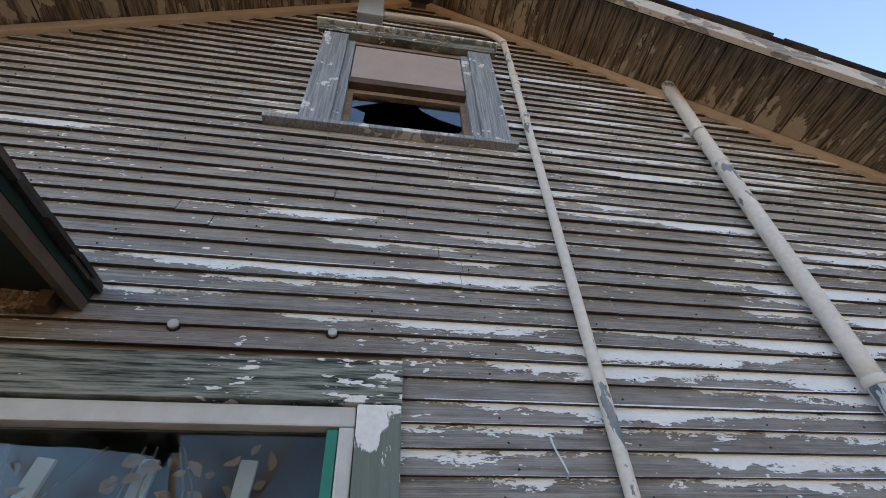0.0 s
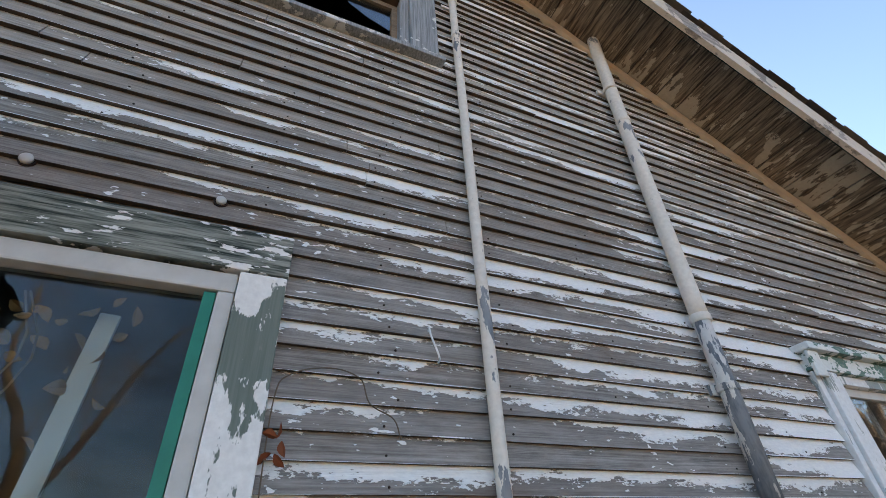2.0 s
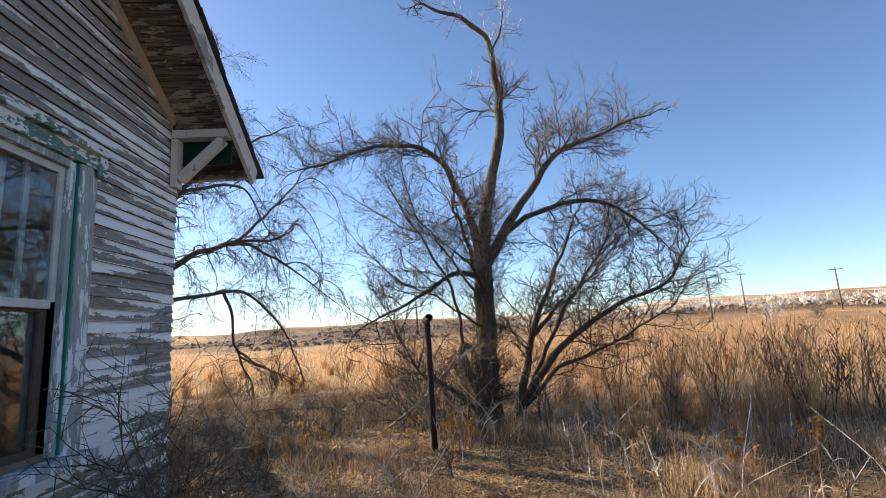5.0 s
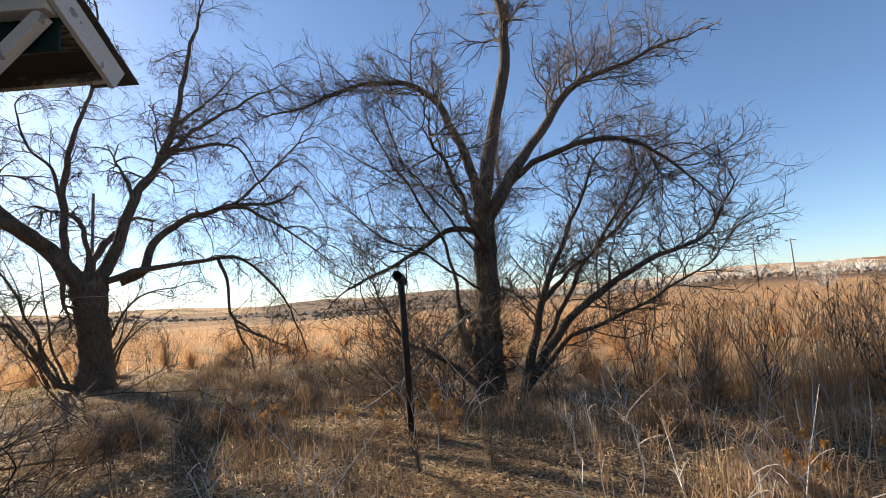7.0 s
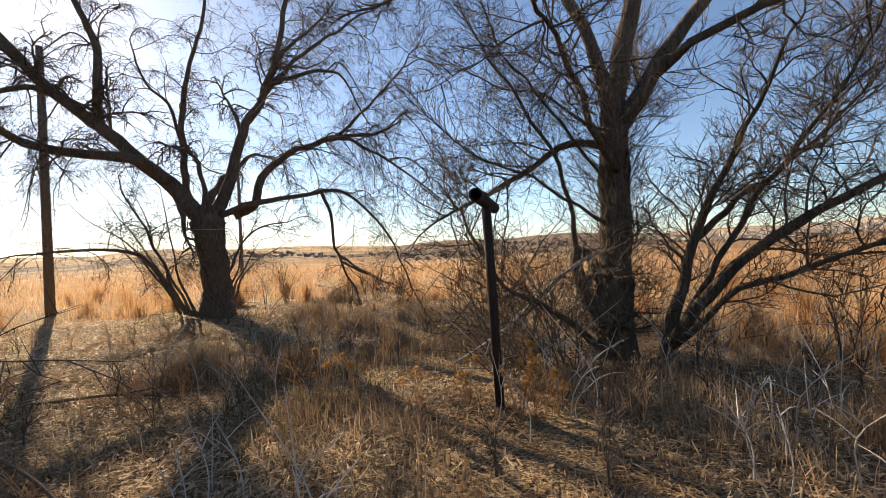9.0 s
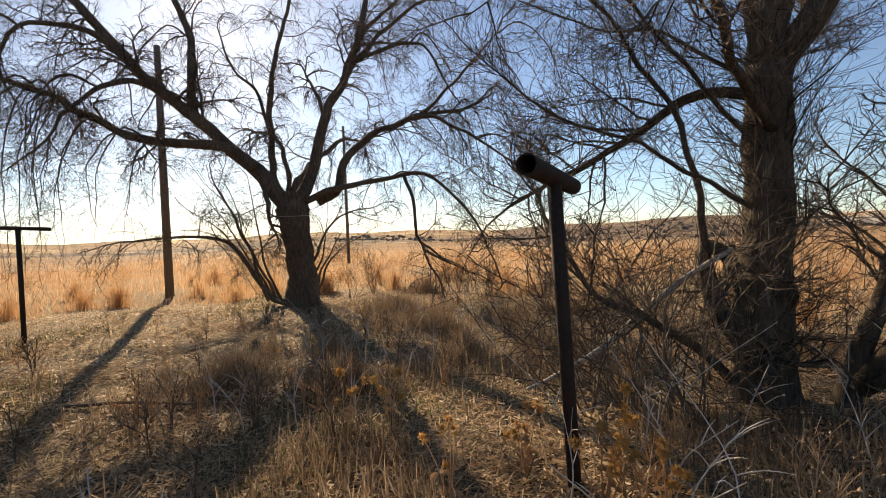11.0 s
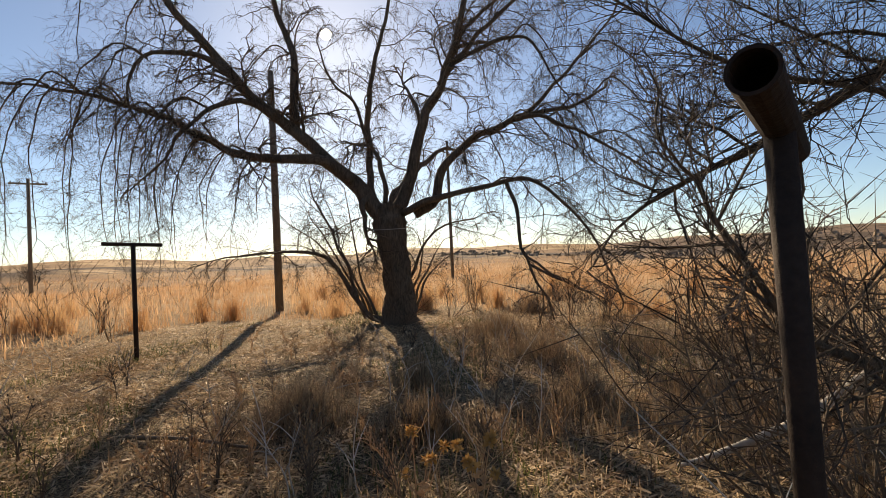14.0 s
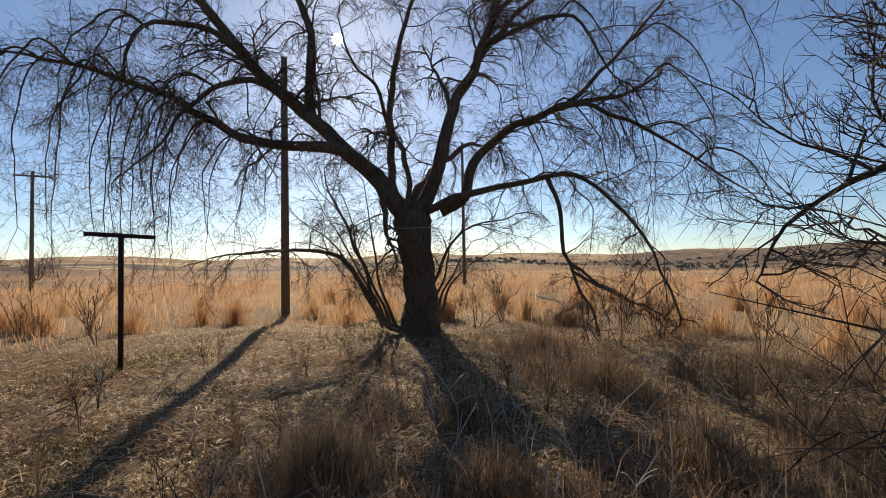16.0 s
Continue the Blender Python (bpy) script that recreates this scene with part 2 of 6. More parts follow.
M_GREENWHITE = peeling("green and white cornice", (0.16, 0.20, 0.19), (0.30, 0.33, 0.31), (0.70, 0.74, 0.74), 0.58, (14, 14, 26), (6, 6, 90), under=(0.06, 0.17, 0.14))
M_METAL = plain("white storm frame", (0.38, 0.38, 0.375), (0.60, 0.60, 0.585), 12, 0.45, 0.0, 0.05)
M_PUTTY = plain("brown sash wood", (0.11, 0.075, 0.05), (0.33, 0.25, 0.18), 28, 0.85, stretch=(1, 1, 6))
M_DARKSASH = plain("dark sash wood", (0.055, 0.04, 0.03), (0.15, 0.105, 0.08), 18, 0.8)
M_PANEL = plain("grey board panel", (0.33, 0.275, 0.255), (0.43, 0.37, 0.345), 7, 0.8, bump=0.1)
M_PIPE = peeling("cream pipe paint", (0.155, 0.175, 0.20), (0.24, 0.26, 0.285), (0.70, 0.665, 0.615), 0.76, (14, 14, 5), (30, 30, 8))
M_PIPEGREY = peeling("bare grey pipe", (0.095, 0.11, 0.13), (0.20, 0.22, 0.245), (0.60, 0.59, 0.57), 0.52, (20, 20, 6), (30, 30, 8))
M_STEEL = plain("painted grey steel", (0.29, 0.345, 0.37), (0.47, 0.525, 0.55), 7, 0.42, 0.2, 0.05)
M_STEELDARK = plain("dark steel", (0.02, 0.02, 0.022), (0.06, 0.06, 0.065), 20, 0.5, 0.4)
M_COPPER = plain("worn contact metal", (0.25, 0.22, 0.2), (0.45, 0.42, 0.4), 30, 0.4, 0.8)
M_RUST = plain("rusted pipe", (0.018, 0.013, 0.012), (0.055, 0.036, 0.028), 40, 0.85, 0.2, 0.5)
M_POLE = plain("weathered pole", (0.09, 0.07, 0.055), (0.21, 0.17, 0.13), 30, 0.9, stretch=(1, 1, 0.1), bump=0.5)
M_DEAD = plain("bleached branch", (0.26, 0.235, 0.21), (0.50, 0.47, 0.43), 20, 0.85, bump=0.4)
M_BARK = bark_material("rough bark", (0.04, 0.031, 0.024), (0.20, 0.155, 0.115))
M_BARKL = bark_material("limb bark", (0.05, 0.038, 0.029), (0.20, 0.155, 0.115))
M_TWIG = plain("twigs", (0.035, 0.026, 0.02), (0.19, 0.14, 0.10), 3, 0.8, bump=0.0, per="island")
M_TWIGLIGHT = plain("bleached and sun-pale twigs", (0.30, 0.27, 0.24), (0.55, 0.52, 0.48), 3, 0.8, bump=0.0, per="island")
M_GROUND = ground_material()
M_SHORT = straw("short dry grass", ((0.19, 0.12, 0.068), (0.88, 0.68, 0.45), (0.36, 0.23, 0.13)), 0.35, 0.6, 0.2)
M_TALL = straw("tall dry grass", ((0.42, 0.245, 0.125), (0.74, 0.52, 0.33), (0.42, 0.235, 0.12)), 0.5)
M_GREENGRASS = straw("green weeds", ((0.075, 0.085, 0.03), (0.16, 0.16, 0.065), (0.10, 0.10, 0.04)), 0.3)
M_STALK = straw("dry weed stalks", ((0.36, 0.225, 0.13), (0.84, 0.65, 0.43), (0.40, 0.25, 0.145)), 0.5, 0.6, 0.2)
# darker copy of the dry grass, with tree shade in its colour
M_TUFTSHADE = straw("tufts browned for tree shade", ((0.15, 0.10, 0.065), (0.50, 0.37, 0.24), (0.19, 0.12, 0.075)), 0.3)
M_FORB = straw("orange field growth", ((0.44, 0.25, 0.12), (0.70, 0.48, 0.27), (0.42, 0.22, 0.10)), 0.5)
M_SEED = straw("golden seed heads", ((0.50, 0.27, 0.075), (0.62, 0.40, 0.16), (0.42, 0.22, 0.07)), 0.3)
M_LEAF = straw("dead leaves", ((0.30, 0.15, 0.06), (0.42, 0.25, 0.12), (0.26, 0.12, 0.05)), 0.25)
# near-black brown that puts the shade of the laps into the colour
M_LAPSHADE = plain("lap edge darkened for shade", (0.04, 0.029, 0.022), (0.13, 0.095, 0.07), 25, 0.95)
M_LEAFRED = straw("red leaves", ((0.22, 0.045, 0.02), (0.34, 0.10, 0.04), (0.18, 0.05, 0.02)), 0.25)
M_SHRUB = plain("far shrubs", (0.15, 0.11, 0.08), (0.30, 0.22, 0.15), 0.6, 0.95, bump=0.0, per="island")
M_GLASS = glass_material()
M_CURTAIN = plain("faded lath strip", (0.42, 0.41, 0.39), (0.60, 0.59, 0.56), 12, 0.9)
M_ROOF = plain("roof deck", (0.06, 0.05, 0.045), (0.12, 0.10, 0.085), 6, 0.9)


# ---- mesh tools ----
class Build:
    """Collects boxes, tubes and sheets for one mesh."""

    def __init__(self):
        self.v, self.f = [], []

    def add(self, verts, faces):
        b = len(self.v)
        self.v += [tuple(p) for p in verts]
        self.f += [tuple(b + i for i in f) for f in faces]

    def box(self, x0, x1, y0, y1, z0, z1, m=None):
        c = [Vector((x, y, z)) for z in (z0, z1) for y in (y0, y1) for x in (x0, x1)]
        self.add([m @ p for p in c] if m else c, [(0, 2, 3, 1), (4, 5, 7, 6), (0, 1, 5, 4), (2, 6, 7, 3), (0, 4, 6, 2), (1, 3, 7, 5)])
        return self

    def tube(self, pts, radii, sides=8, cap=True, rough=0.0):
        pts = [Vector(p) for p in pts]
        if not hasattr(radii, "__len__"):
            radii = [radii] * len(pts)
        ring, verts, faces = None, [], []
        side = None
        for i, p in enumerate(pts):
            d = (pts[min(i + 1, len(pts) - 1)] - pts[max(i - 1, 0)]).normalized()
            if side is None:
                side = d.cross(Vector((0.13, 0.91, 0.38)))
                if side.length < 0.05:
                    side = d.cross(Vector((1, 0, 0)))
            side = (side - d * side.dot(d)).normalized()
            up = d.cross(side)
            for k in range(sides):
                a = 2 * math.pi * k / sides
                r = radii[i]
                if rough:
                    q = p + (side * math.cos(a) + up * math.sin(a)) * r
                    r *= 1 + rough * noise.noise(q * 6.0) + 0.6 * rough * noise.noise(q * 17.0)
                verts.append(p + (side * math.cos(a) + up * math.sin(a)) * r)
        for i in range(len(pts) - 1):
            for k in range(sides):
                k2 = (k + 1) % sides
                faces.append((i * sides + k, i * sides + k2, (i + 1) * sides + k2, (i + 1) * sides + k))
        if cap:
            faces.append(tuple(reversed(range(sides))))
            faces.append(tuple(range((len(pts) - 1) * sides, len(pts) * sides)))
        self.add(verts, faces)
        return self

    def mesh(self, name, material, smooth=False):
        me = bpy.data.meshes.new(name)
        me.from_pydata(self.v, [], self.f)
        me.materials.append(material)
        if smooth:
            me.polygons.foreach_set("use_smooth", [True] * len(me.polygons))
        return me


def part(name, build, material, parent=None, label="", smooth=False, bevel=0.0):
    """Links a Build as one mesh object, under its thing if one is given."""
    me = build.mesh(name, material, smooth)
    if bevel:
        bm = bmesh.new()
        bm.from_mesh(me)
        bmesh.ops.bevel(bm, geom=list(bm.edges), offset=bevel, segments=2, affect="EDGES", profile=0.6)
        bm.to_mesh(me)
        bm.free()
    ob = new(name, me)
    if parent is not None:
        ob.parent = parent
        ob.matrix_parent_inverse = parent.matrix_world.inverted() if parent.type != "EMPTY" else Matrix.Translation(-parent.location)
    if label:
        tagged(ob, label)
    return ob


def thing(name, at, label, category, group="", kind=""):
    e = new(name)
    e.empty_display_size = 0.1
    e.location = at
    return tagged(e, label, category, group, kind)


def curve_points(ctrl, n):
    """A smooth line of n + 1 points through control points (Catmull-Rom)."""
    c = [Vector(p) for p in ctrl]
    c = [c[0] * 2 - c[1]] + c + [c[-1] * 2 - c[-2]]
    out = []
    segs = len(c) - 3
    for i in range(n + 1):
        s = min(i / n * segs, segs - 1e-6)
        k, f = int(s), s - int(s)
        p0, p1, p2, p3 = c[k:k + 4]
        out.append(0.5 * (2 * p1 + (p2 - p0) * f + (2 * p0 - 5 * p1 + 4 * p2 - p3) * f * f + (3 * p1 - p0 - 3 * p2 + p3) * f ** 3))
    return out


def smooth01(a, b, v):
    s = np.clip((v - a) / (b - a), 0, 1)
    return s * s * (3 - 2 * s)


def land(x, y):
    """Height of the ground."""
    x, y = np.asarray(x, float), np.asarray(y, float)
    z = 0.035 * np.sin(x * 0.9 + 1.3 * np.sin(y * 0.5)) + 0.03 * np.sin(y * 1.1 + x * 0.37) + 0.02 * np.sin(x * 2.3 - y * 1.9) + 0.012 * np.sin(x * 6.1 + 2 * np.sin(y * 3.3)) * np.sin(y * 5.3 + 1.5 * np.sin(x * 2.9))
    z = z + 0.10 * np.exp(-((x - 12.85) ** 2 + (y - 7.0) ** 2) / 6.0) - 0.10 * np.exp(-((x - 10.15) ** 2 + (y + 1.6) ** 2) / 2.5)
    r = np.hypot(x - 7, y - 2)
    az = np.arctan2(y - 2, x - 7)
    z = z + 8.0 * smooth01(70, 420, r) + 1.2 * smooth01(100, 140, r) * np.sin(az * 9 + 1.0)
    z = z + 3.0 * smooth01(150, 520, r) * np.exp(-((az + 0.62) / 0.25) ** 2) + 0.5 * np.sin(x * 0.11) * np.sin(y * 0.09 + 1) * smooth01(25, 80, r)
    return z + 2.0 * np.sin(az * 23 + r * 0.02) * smooth01(200, 420, r)

# ---- ground ----
def ground_sheet():
    b = Build()
    radii = [0.0] + list(np.geomspace(0.4, 2600, 150))
    seg = 200
    verts = [(7.0, 2.0, float(land(7, 2)))]
    for r in radii[1:]:
        a = np.arange(seg) * 2 * math.pi / seg
        xs, ys = 7 + r * np.cos(a), 2 + r * np.sin(a)
        verts += list(zip(xs.tolist(), ys.tolist(), land(xs, ys).tolist()))
    faces = [(0, 1 + k, 1 + (k + 1) % seg) for k in range(seg)]
    for i in range(len(radii) - 2):
        o, p = 1 + i * seg, 1 + (i + 1) * seg
        faces += [(o + k, p + k, p + (k + 1) % seg, o + (k + 1) % seg) for k in range(seg)]
    b.v, b.f = verts, faces
    return tagged(part("ground", b, M_GROUND, smooth=True), "dry earth with straw litter and golden field", "ground", kind="structure")


ground_sheet()

# ---- the house ----
X0, X1, Y0, Y1 = -3.05, 5.12, 1.372, 7.6
RIDGE, SLOPE, PEAK = 1.06, 0.616, 5.665
BASE = 0.35


def rake(x):
    """Height of the lower edge of the frieze on the gable at x."""
    return PEAK - SLOPE * abs(x - RIDGE)


# openings in the gable wall: x0, x1, z0, z1
HOLES = {"attic": (0.63, 1.36, 3.98, 4.90), "front": (-1.2, 0.87, 1.02, 2.60), "side": (3.40, 4.04, 1.12, 2.56)}


def house_shell():
    wall = Build()
    xs = sorted({X0, X1, RIDGE, *[h[0] for h in HOLES.values()], *[h[1] for h in HOLES.values()]})
    for xa, xb in zip(xs, xs[1:]):
        cuts = sorted((h[2], h[3]) for h in HOLES.values() if h[0] <= xa + 1e-6 and h[1] >= xb - 1e-6)
        z = 0.0
        for za, zb in cuts + [(None, None)]:
            ta, tb = (za, za) if za is not None else (rake(xa) + 0.15, rake(xb) + 0.15)
            c = [(xa, Y0, z), (xb, Y0, z), (xb, Y0 + 0.13, z), (xa, Y0 + 0.13, z), (xa, Y0, ta), (xb, Y0, tb), (xb, Y0 + 0.13, tb), (xa, Y0 + 0.13, ta)]
            wall.add(c, [(3, 2, 1, 0), (4, 5, 6, 7), (0, 1, 5, 4), (2, 3, 7, 6), (1, 2, 6, 5), (3, 0, 4, 7)])
            z = zb
    gable = tagged(part("wall_south", wall, M_WALL), "gable wall of grey clapboards with flaking white paint", "wall", kind="structure")
    top = rake(X1) + 0.15
    for name, box in (("wall_east", (X1 - 0.13, X1, Y0 + 0.132, Y1, 0, top)), ("wall_west", (X0, X0 + 0.13, Y0 + 0.132, Y1, 0, top)), ("wall_north", (X0 + 0.132, X1 - 0.132, Y1 - 0.13, Y1, 0, top))):
        if name == "wall_north":
            bd = Build()
            prof = [(X0 + 0.132, 0), (X1 - 0.132, 0), (X1 - 0.132, top), (RIDGE, PEAK + 0.1), (X0 + 0.132, top)]
            bd.add([(x, y, z) for y in (Y1 - 0.13, Y1) for x, z in prof], [(0, 1, 2, 3, 4), (9, 8, 7, 6, 5)] + [(i, i + 5, (i + 1) % 5 + 5, (i + 1) % 5) for i in range(5)])
            tagged(part(name, bd, M_ROOM), "plain back wall of the old house", "wall", kind="structure")
            continue
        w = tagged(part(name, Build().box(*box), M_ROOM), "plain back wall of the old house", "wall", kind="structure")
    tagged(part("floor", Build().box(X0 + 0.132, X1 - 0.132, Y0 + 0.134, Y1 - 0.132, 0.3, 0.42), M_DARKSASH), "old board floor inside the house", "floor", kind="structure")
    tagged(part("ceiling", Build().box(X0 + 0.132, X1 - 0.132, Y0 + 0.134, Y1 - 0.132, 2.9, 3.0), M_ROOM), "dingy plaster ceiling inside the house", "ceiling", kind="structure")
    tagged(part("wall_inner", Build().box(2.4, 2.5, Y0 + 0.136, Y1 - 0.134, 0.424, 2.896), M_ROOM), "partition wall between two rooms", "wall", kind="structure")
    return gable


def clapboards(wall):
    """Single boards, lapped, cut round the windows and under the rake."""
    rng = random.Random(4)
    trims = ((0.485, 1.505, 3.90, 5.03), (-1.35, 0.985, 0.9, 2.735), (3.20, 4.235, 0.98, 2.70))
    k0 = int((BASE - ROW0) / ROW)
    for k in range(k0, 46):
        z = ROW0 + k * ROW
        half = (PEAK - z - ROW * 0.5) / SLOPE
        a, b = max(X0, RIDGE - half), min(X1 + 0.012 * rng.random(), RIDGE + half)
        if b - a < 0.15:
            continue
        spans = [(a, b)]
        for t in trims:
            if t[2] < z + ROW * 0.45 < t[3]:
                spans = [p for s in spans for p in ((s[0], min(s[1], t[0])), (max(s[0], t[1]), s[1])) if p[1] - p[0] > 0.03]
        for a, b in spans:
            cuts = [a]
            while b - cuts[-1] > 2.6:
                cuts.append(cuts[-1] + rng.uniform(1.0, 3.2))
            if b - cuts[-1] < 0.35 and len(cuts) > 1:
                cuts.pop()
            cuts.append(b)
            for xa, xb in zip(cuts, cuts[1:]):
                n = max(1, min(6, int((xb - xa) / 0.4)))
                bow, lift = rng.uniform(-0.004, 0.004), rng.uniform(0, 0.004)
                verts, faces = [], []
                for i in range(n + 1):
                    x = xa + 0.0012 + (xb - xa - 0.0024) * i / n
                    s = i / n
                    dz = bow * math.sin(math.pi * s) + rng.uniform(-0.0018, 0.0018) * (1.0 if z < 3.9 else 3.2)
                    y = Y0 - 0.021 - lift * s - rng.uniform(0, 0.002)
                    verts += [(x, y, z + dz), (x, Y0 - 0.0045, z + ROW + 0.012), (x, Y0 - 0.001, z + ROW + 0.012), (x, Y0 - 0.0045 - 0.002, z + dz + 0.001)]
                for i in range(n):
                    o = 4 * i
                    faces += [(o + j, o + 4 + j, o + 4 + (j + 1) % 4, o + (j + 1) % 4) for j in range(4)]
                faces += [(3, 2, 1, 0), tuple(4 * n + j for j in range(4))]
                bd = Build()
                bd.add(verts, faces)
                ob = part("clapboard", bd, M_SIDING, wall)
                # undersides get the dark colour, drawing a shadow line below each board
                ob.data.materials.append(M_LAPSHADE)
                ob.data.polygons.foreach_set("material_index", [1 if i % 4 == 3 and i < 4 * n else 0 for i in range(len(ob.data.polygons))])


def slope_matrix(sign, y=0.0):
    """Local x runs down the slope from the ridge line at the frieze's lower edge, z is normal to it."""
    a = math.atan(SLOPE)
    return Matrix.Translation((RIDGE, y, PEAK)) @ Matrix.Rotation(a if sign > 0 else math.pi - a, 4, "Y") @ (Matrix.Identity(4) if sign > 0 else Matrix.Diagonal((1, 1, -1, 1)))


def roof():
    rng = random.Random(9)
    r = thing("roof", (RIDGE, 4.4, 5.9), "steep gable roof with dark shingles and peeling soffit", "roof", kind="structure")
    run = 4.40 / math.cos(math.atan(SLOPE))
    edge = 0.90
    for sign in (1, -1):
        m = slope_matrix(sign)
        up = 0.075
        part("roof_deck", Build().box(-0.09 if sign > 0 else -0.07, run, edge + 0.03, Y1 + 0.4, up + 0.024, up + 0.036, m), M_ROOF, r)
        part("frieze", Build().box(0.06, run - 0.52, Y0 - 0.036, Y0 - 0.004, 0.0, up - 0.004, m), M_TAN, r, "tan painted frieze board", bevel=0.004)
        part("rake_board", Build().box(0.0, run + 0.03, edge - 0.005, edge + 0.026, -0.065, up + 0.022, m), M_RAKE, r, "grey weathered rake board")
        part("rake_lining", Build().box(0.06, run, edge + 0.0265, edge + 0.034, -0.055, up - 0.003, m), M_GREEN, r, "green paint darkened for shade")
        s = 0.05
        while s < run - 0.15:
            w = rng.uniform(0.105, 0.165)
            dz = rng.uniform(0, 0.007)
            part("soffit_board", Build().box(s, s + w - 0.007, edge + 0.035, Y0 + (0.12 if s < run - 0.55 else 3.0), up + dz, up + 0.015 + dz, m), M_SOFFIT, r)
            s += w
        # shingles along the rake, and the rest of the roof cover
        s = 0.0
        while s < run:
            w = rng.uniform(0.11, 0.16)
            out = rng.uniform(0.0, 0.014)
            t = rng.uniform(0.0, 0.005)
            bd = Build().box(s, s + w + 0.05, edge - 0.025 - out, edge + 0.28, up + 0.038 + t, up + 0.047 + t, m)
            part("shingle", bd, M_SHINGLE, r)
            s += w
        part("shingle_cover", Build().box(-0.09 if sign > 0 else -0.07, run + 0.05, edge + 0.285, Y1 + 0.42, up + 0.038, up + 0.05, m), M_SHINGLE, r)
        part("eave_fascia", Build().box(run - 0.002, run + 0.022, edge + 0.036, Y1 + 0.4, -0.02, up + 0.02, m), M_RAKE, r, "brown weathered eave board")
    return r


def corner_bracket():
    b = thing("eave_bracket", (5.06, 1.34, 2.8), "weathered wooden knee brace under the eave", "bracket", kind="structure")
    part("post", Build().box(5.00, 5.09, Y0 - 0.07, Y0 - 0.024, 2.74, 3.115), M_RAKE, b, bevel=0.005)
    part("arm", Build().box(5.00, 5.09, 0.936, Y0 - 0.024, 3.12, 3.185), M_RAKE, b, bevel=0.005)
    p0, p1 = Vector((5.045, Y0 - 0.075, 2.80)), Vector((5.045, 0.98, 3.112))
    d = p1 - p0
    m = Matrix.Translation(p0) @ d.to_track_quat("Z", "X").to_matrix().to_4x4()
    part("brace", Build().box(-0.035, 0.035, -0.03, 0.03, 0, d.length, m), M_RAKE, b, bevel=0.005)
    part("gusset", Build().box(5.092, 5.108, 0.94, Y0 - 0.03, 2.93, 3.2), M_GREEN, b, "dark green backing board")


def attic_window():
    x0, x1, z0, z1 = HOLES["attic"]
    w = thing("window_1", (0.995, Y0, z0), "attic window, upper sash boarded, lower pane broken", "window", kind="structure")
    f = Y0 - 0.045
    part("side_casing", Build().box(0.487, x0, f, Y0 - 0.002, 3.955, 4.93), M_BLUEGREY, w, "blue-grey weathered casing", bevel=0.004)
    part("side_casing", Build().box(x1, 1.503, f, Y0 - 0.002, 3.955, 4.93), M_BLUEGREY, w, "blue-grey weathered casing", bevel=0.004)
    part("head_casing", Build().box(0.45, 1.54, f - 0.006, Y0 - 0.002, 4.935, 5.015), M_HEAD, w, bevel=0.004)
    part("drip_cap", Build().box(0.43, 1.56, f - 0.035, Y0 - 0.002, 5.017, 5.04), M_WHITECASE, w, bevel=0.004)
    part("sill", Build().box(0.34, 1.53, f - 0.012, Y0 + 0.05, 3.922, 3.950), M_BLUEGREY, w, bevel=0.004)
    part("jamb", Build().box(x0, x0 + 0.045, Y0 - 0.02, Y0 + 0.11, z0 - 0.02, z1), M_BLUEGREY, w, bevel=0.002)
    part("jamb", Build().box(x1 - 0.045, x1, Y0 - 0.02, Y0 + 0.11, z0 - 0.02, z1), M_BLUEGREY, w, bevel=0.002)
    part("head_jamb", Build().box(x0 + 0.046, x1 - 0.046, Y0 - 0.015, Y0 + 0.11, z1 - 0.035, z1 - 0.001), M_PUTTY, w)
    part("board_panel", Build().box(x0 + 0.05, x1 - 0.05, Y0 - 0.012, Y0 - 0.004, 4.47, 4.855), M_PANEL, w, "grey-pink board closing the upper sash", bevel=0.002)
    part("meeting_rail", Build().box(x0 + 0.046, x1 - 0.046, Y0 - 0.016, Y0 + 0.05, 4.405, 4.462), M_DARKSASH, w, bevel=0.003)
    part("sash_rail", Build().box(x0 + 0.046, x1 - 0.046, Y0 + 0.025, Y0 + 0.055, 4.365, 4.40), M_PUTTY, w)
    part("sash_stile", Build().box(x0 + 0.046, x0 + 0.075, Y0 + 0.025, Y0 + 0.055, 4.0, 4.364), M_PUTTY, w)
    part("sash_stile", Build().box(x1 - 0.075, x1 - 0.046, Y0 + 0.025, Y0 + 0.055, 4.0, 4.364), M_PUTTY, w)
    part("bottom_rail", Build().box(x0 + 0.046, x1 - 0.046, Y0 + 0.025, Y0 + 0.055, 3.96, 3.999), M_DARKSASH, w)
    gx0, gx1, gy = x0 + 0.075, x1 - 0.075, Y0 + 0.038
    shards = (((gx0, 4.0), (gx0 + 0.17, 4.0), (gx0 + 0.11, 4.05), (gx0 + 0.07, 4.12), (gx0 + 0.075, 4.2), (gx0, 4.24)),
              ((gx0, 4.24), (gx0 + 0.05, 4.27), (gx0 + 0.20, 4.34), (gx0 + 0.11, 4.365), (gx0, 4.365)),
              ((gx1 - 0.24, 4.365), (gx1 - 0.22, 4.29), (gx1 - 0.12, 4.22), (gx1, 4.17), (gx1, 4.365)),
              ((gx1 - 0.19, 4.0), (gx1 - 0.09, 4.07), (gx1, 4.13), (gx1, 4.0)))
    for s in shards:
        b = Build()
        n = len(s)
        b.add([(x, y, z) for y in (gy, gy + 0.003) for x, z in s], [tuple(range(n)), tuple(reversed(range(n, 2 * n)))] + [(i, (i + 1) % n, n + (i + 1) % n, n + i) for i in range(n)])
        part("glass_shard", b, M_GLASS, w, "dirty broken glass")
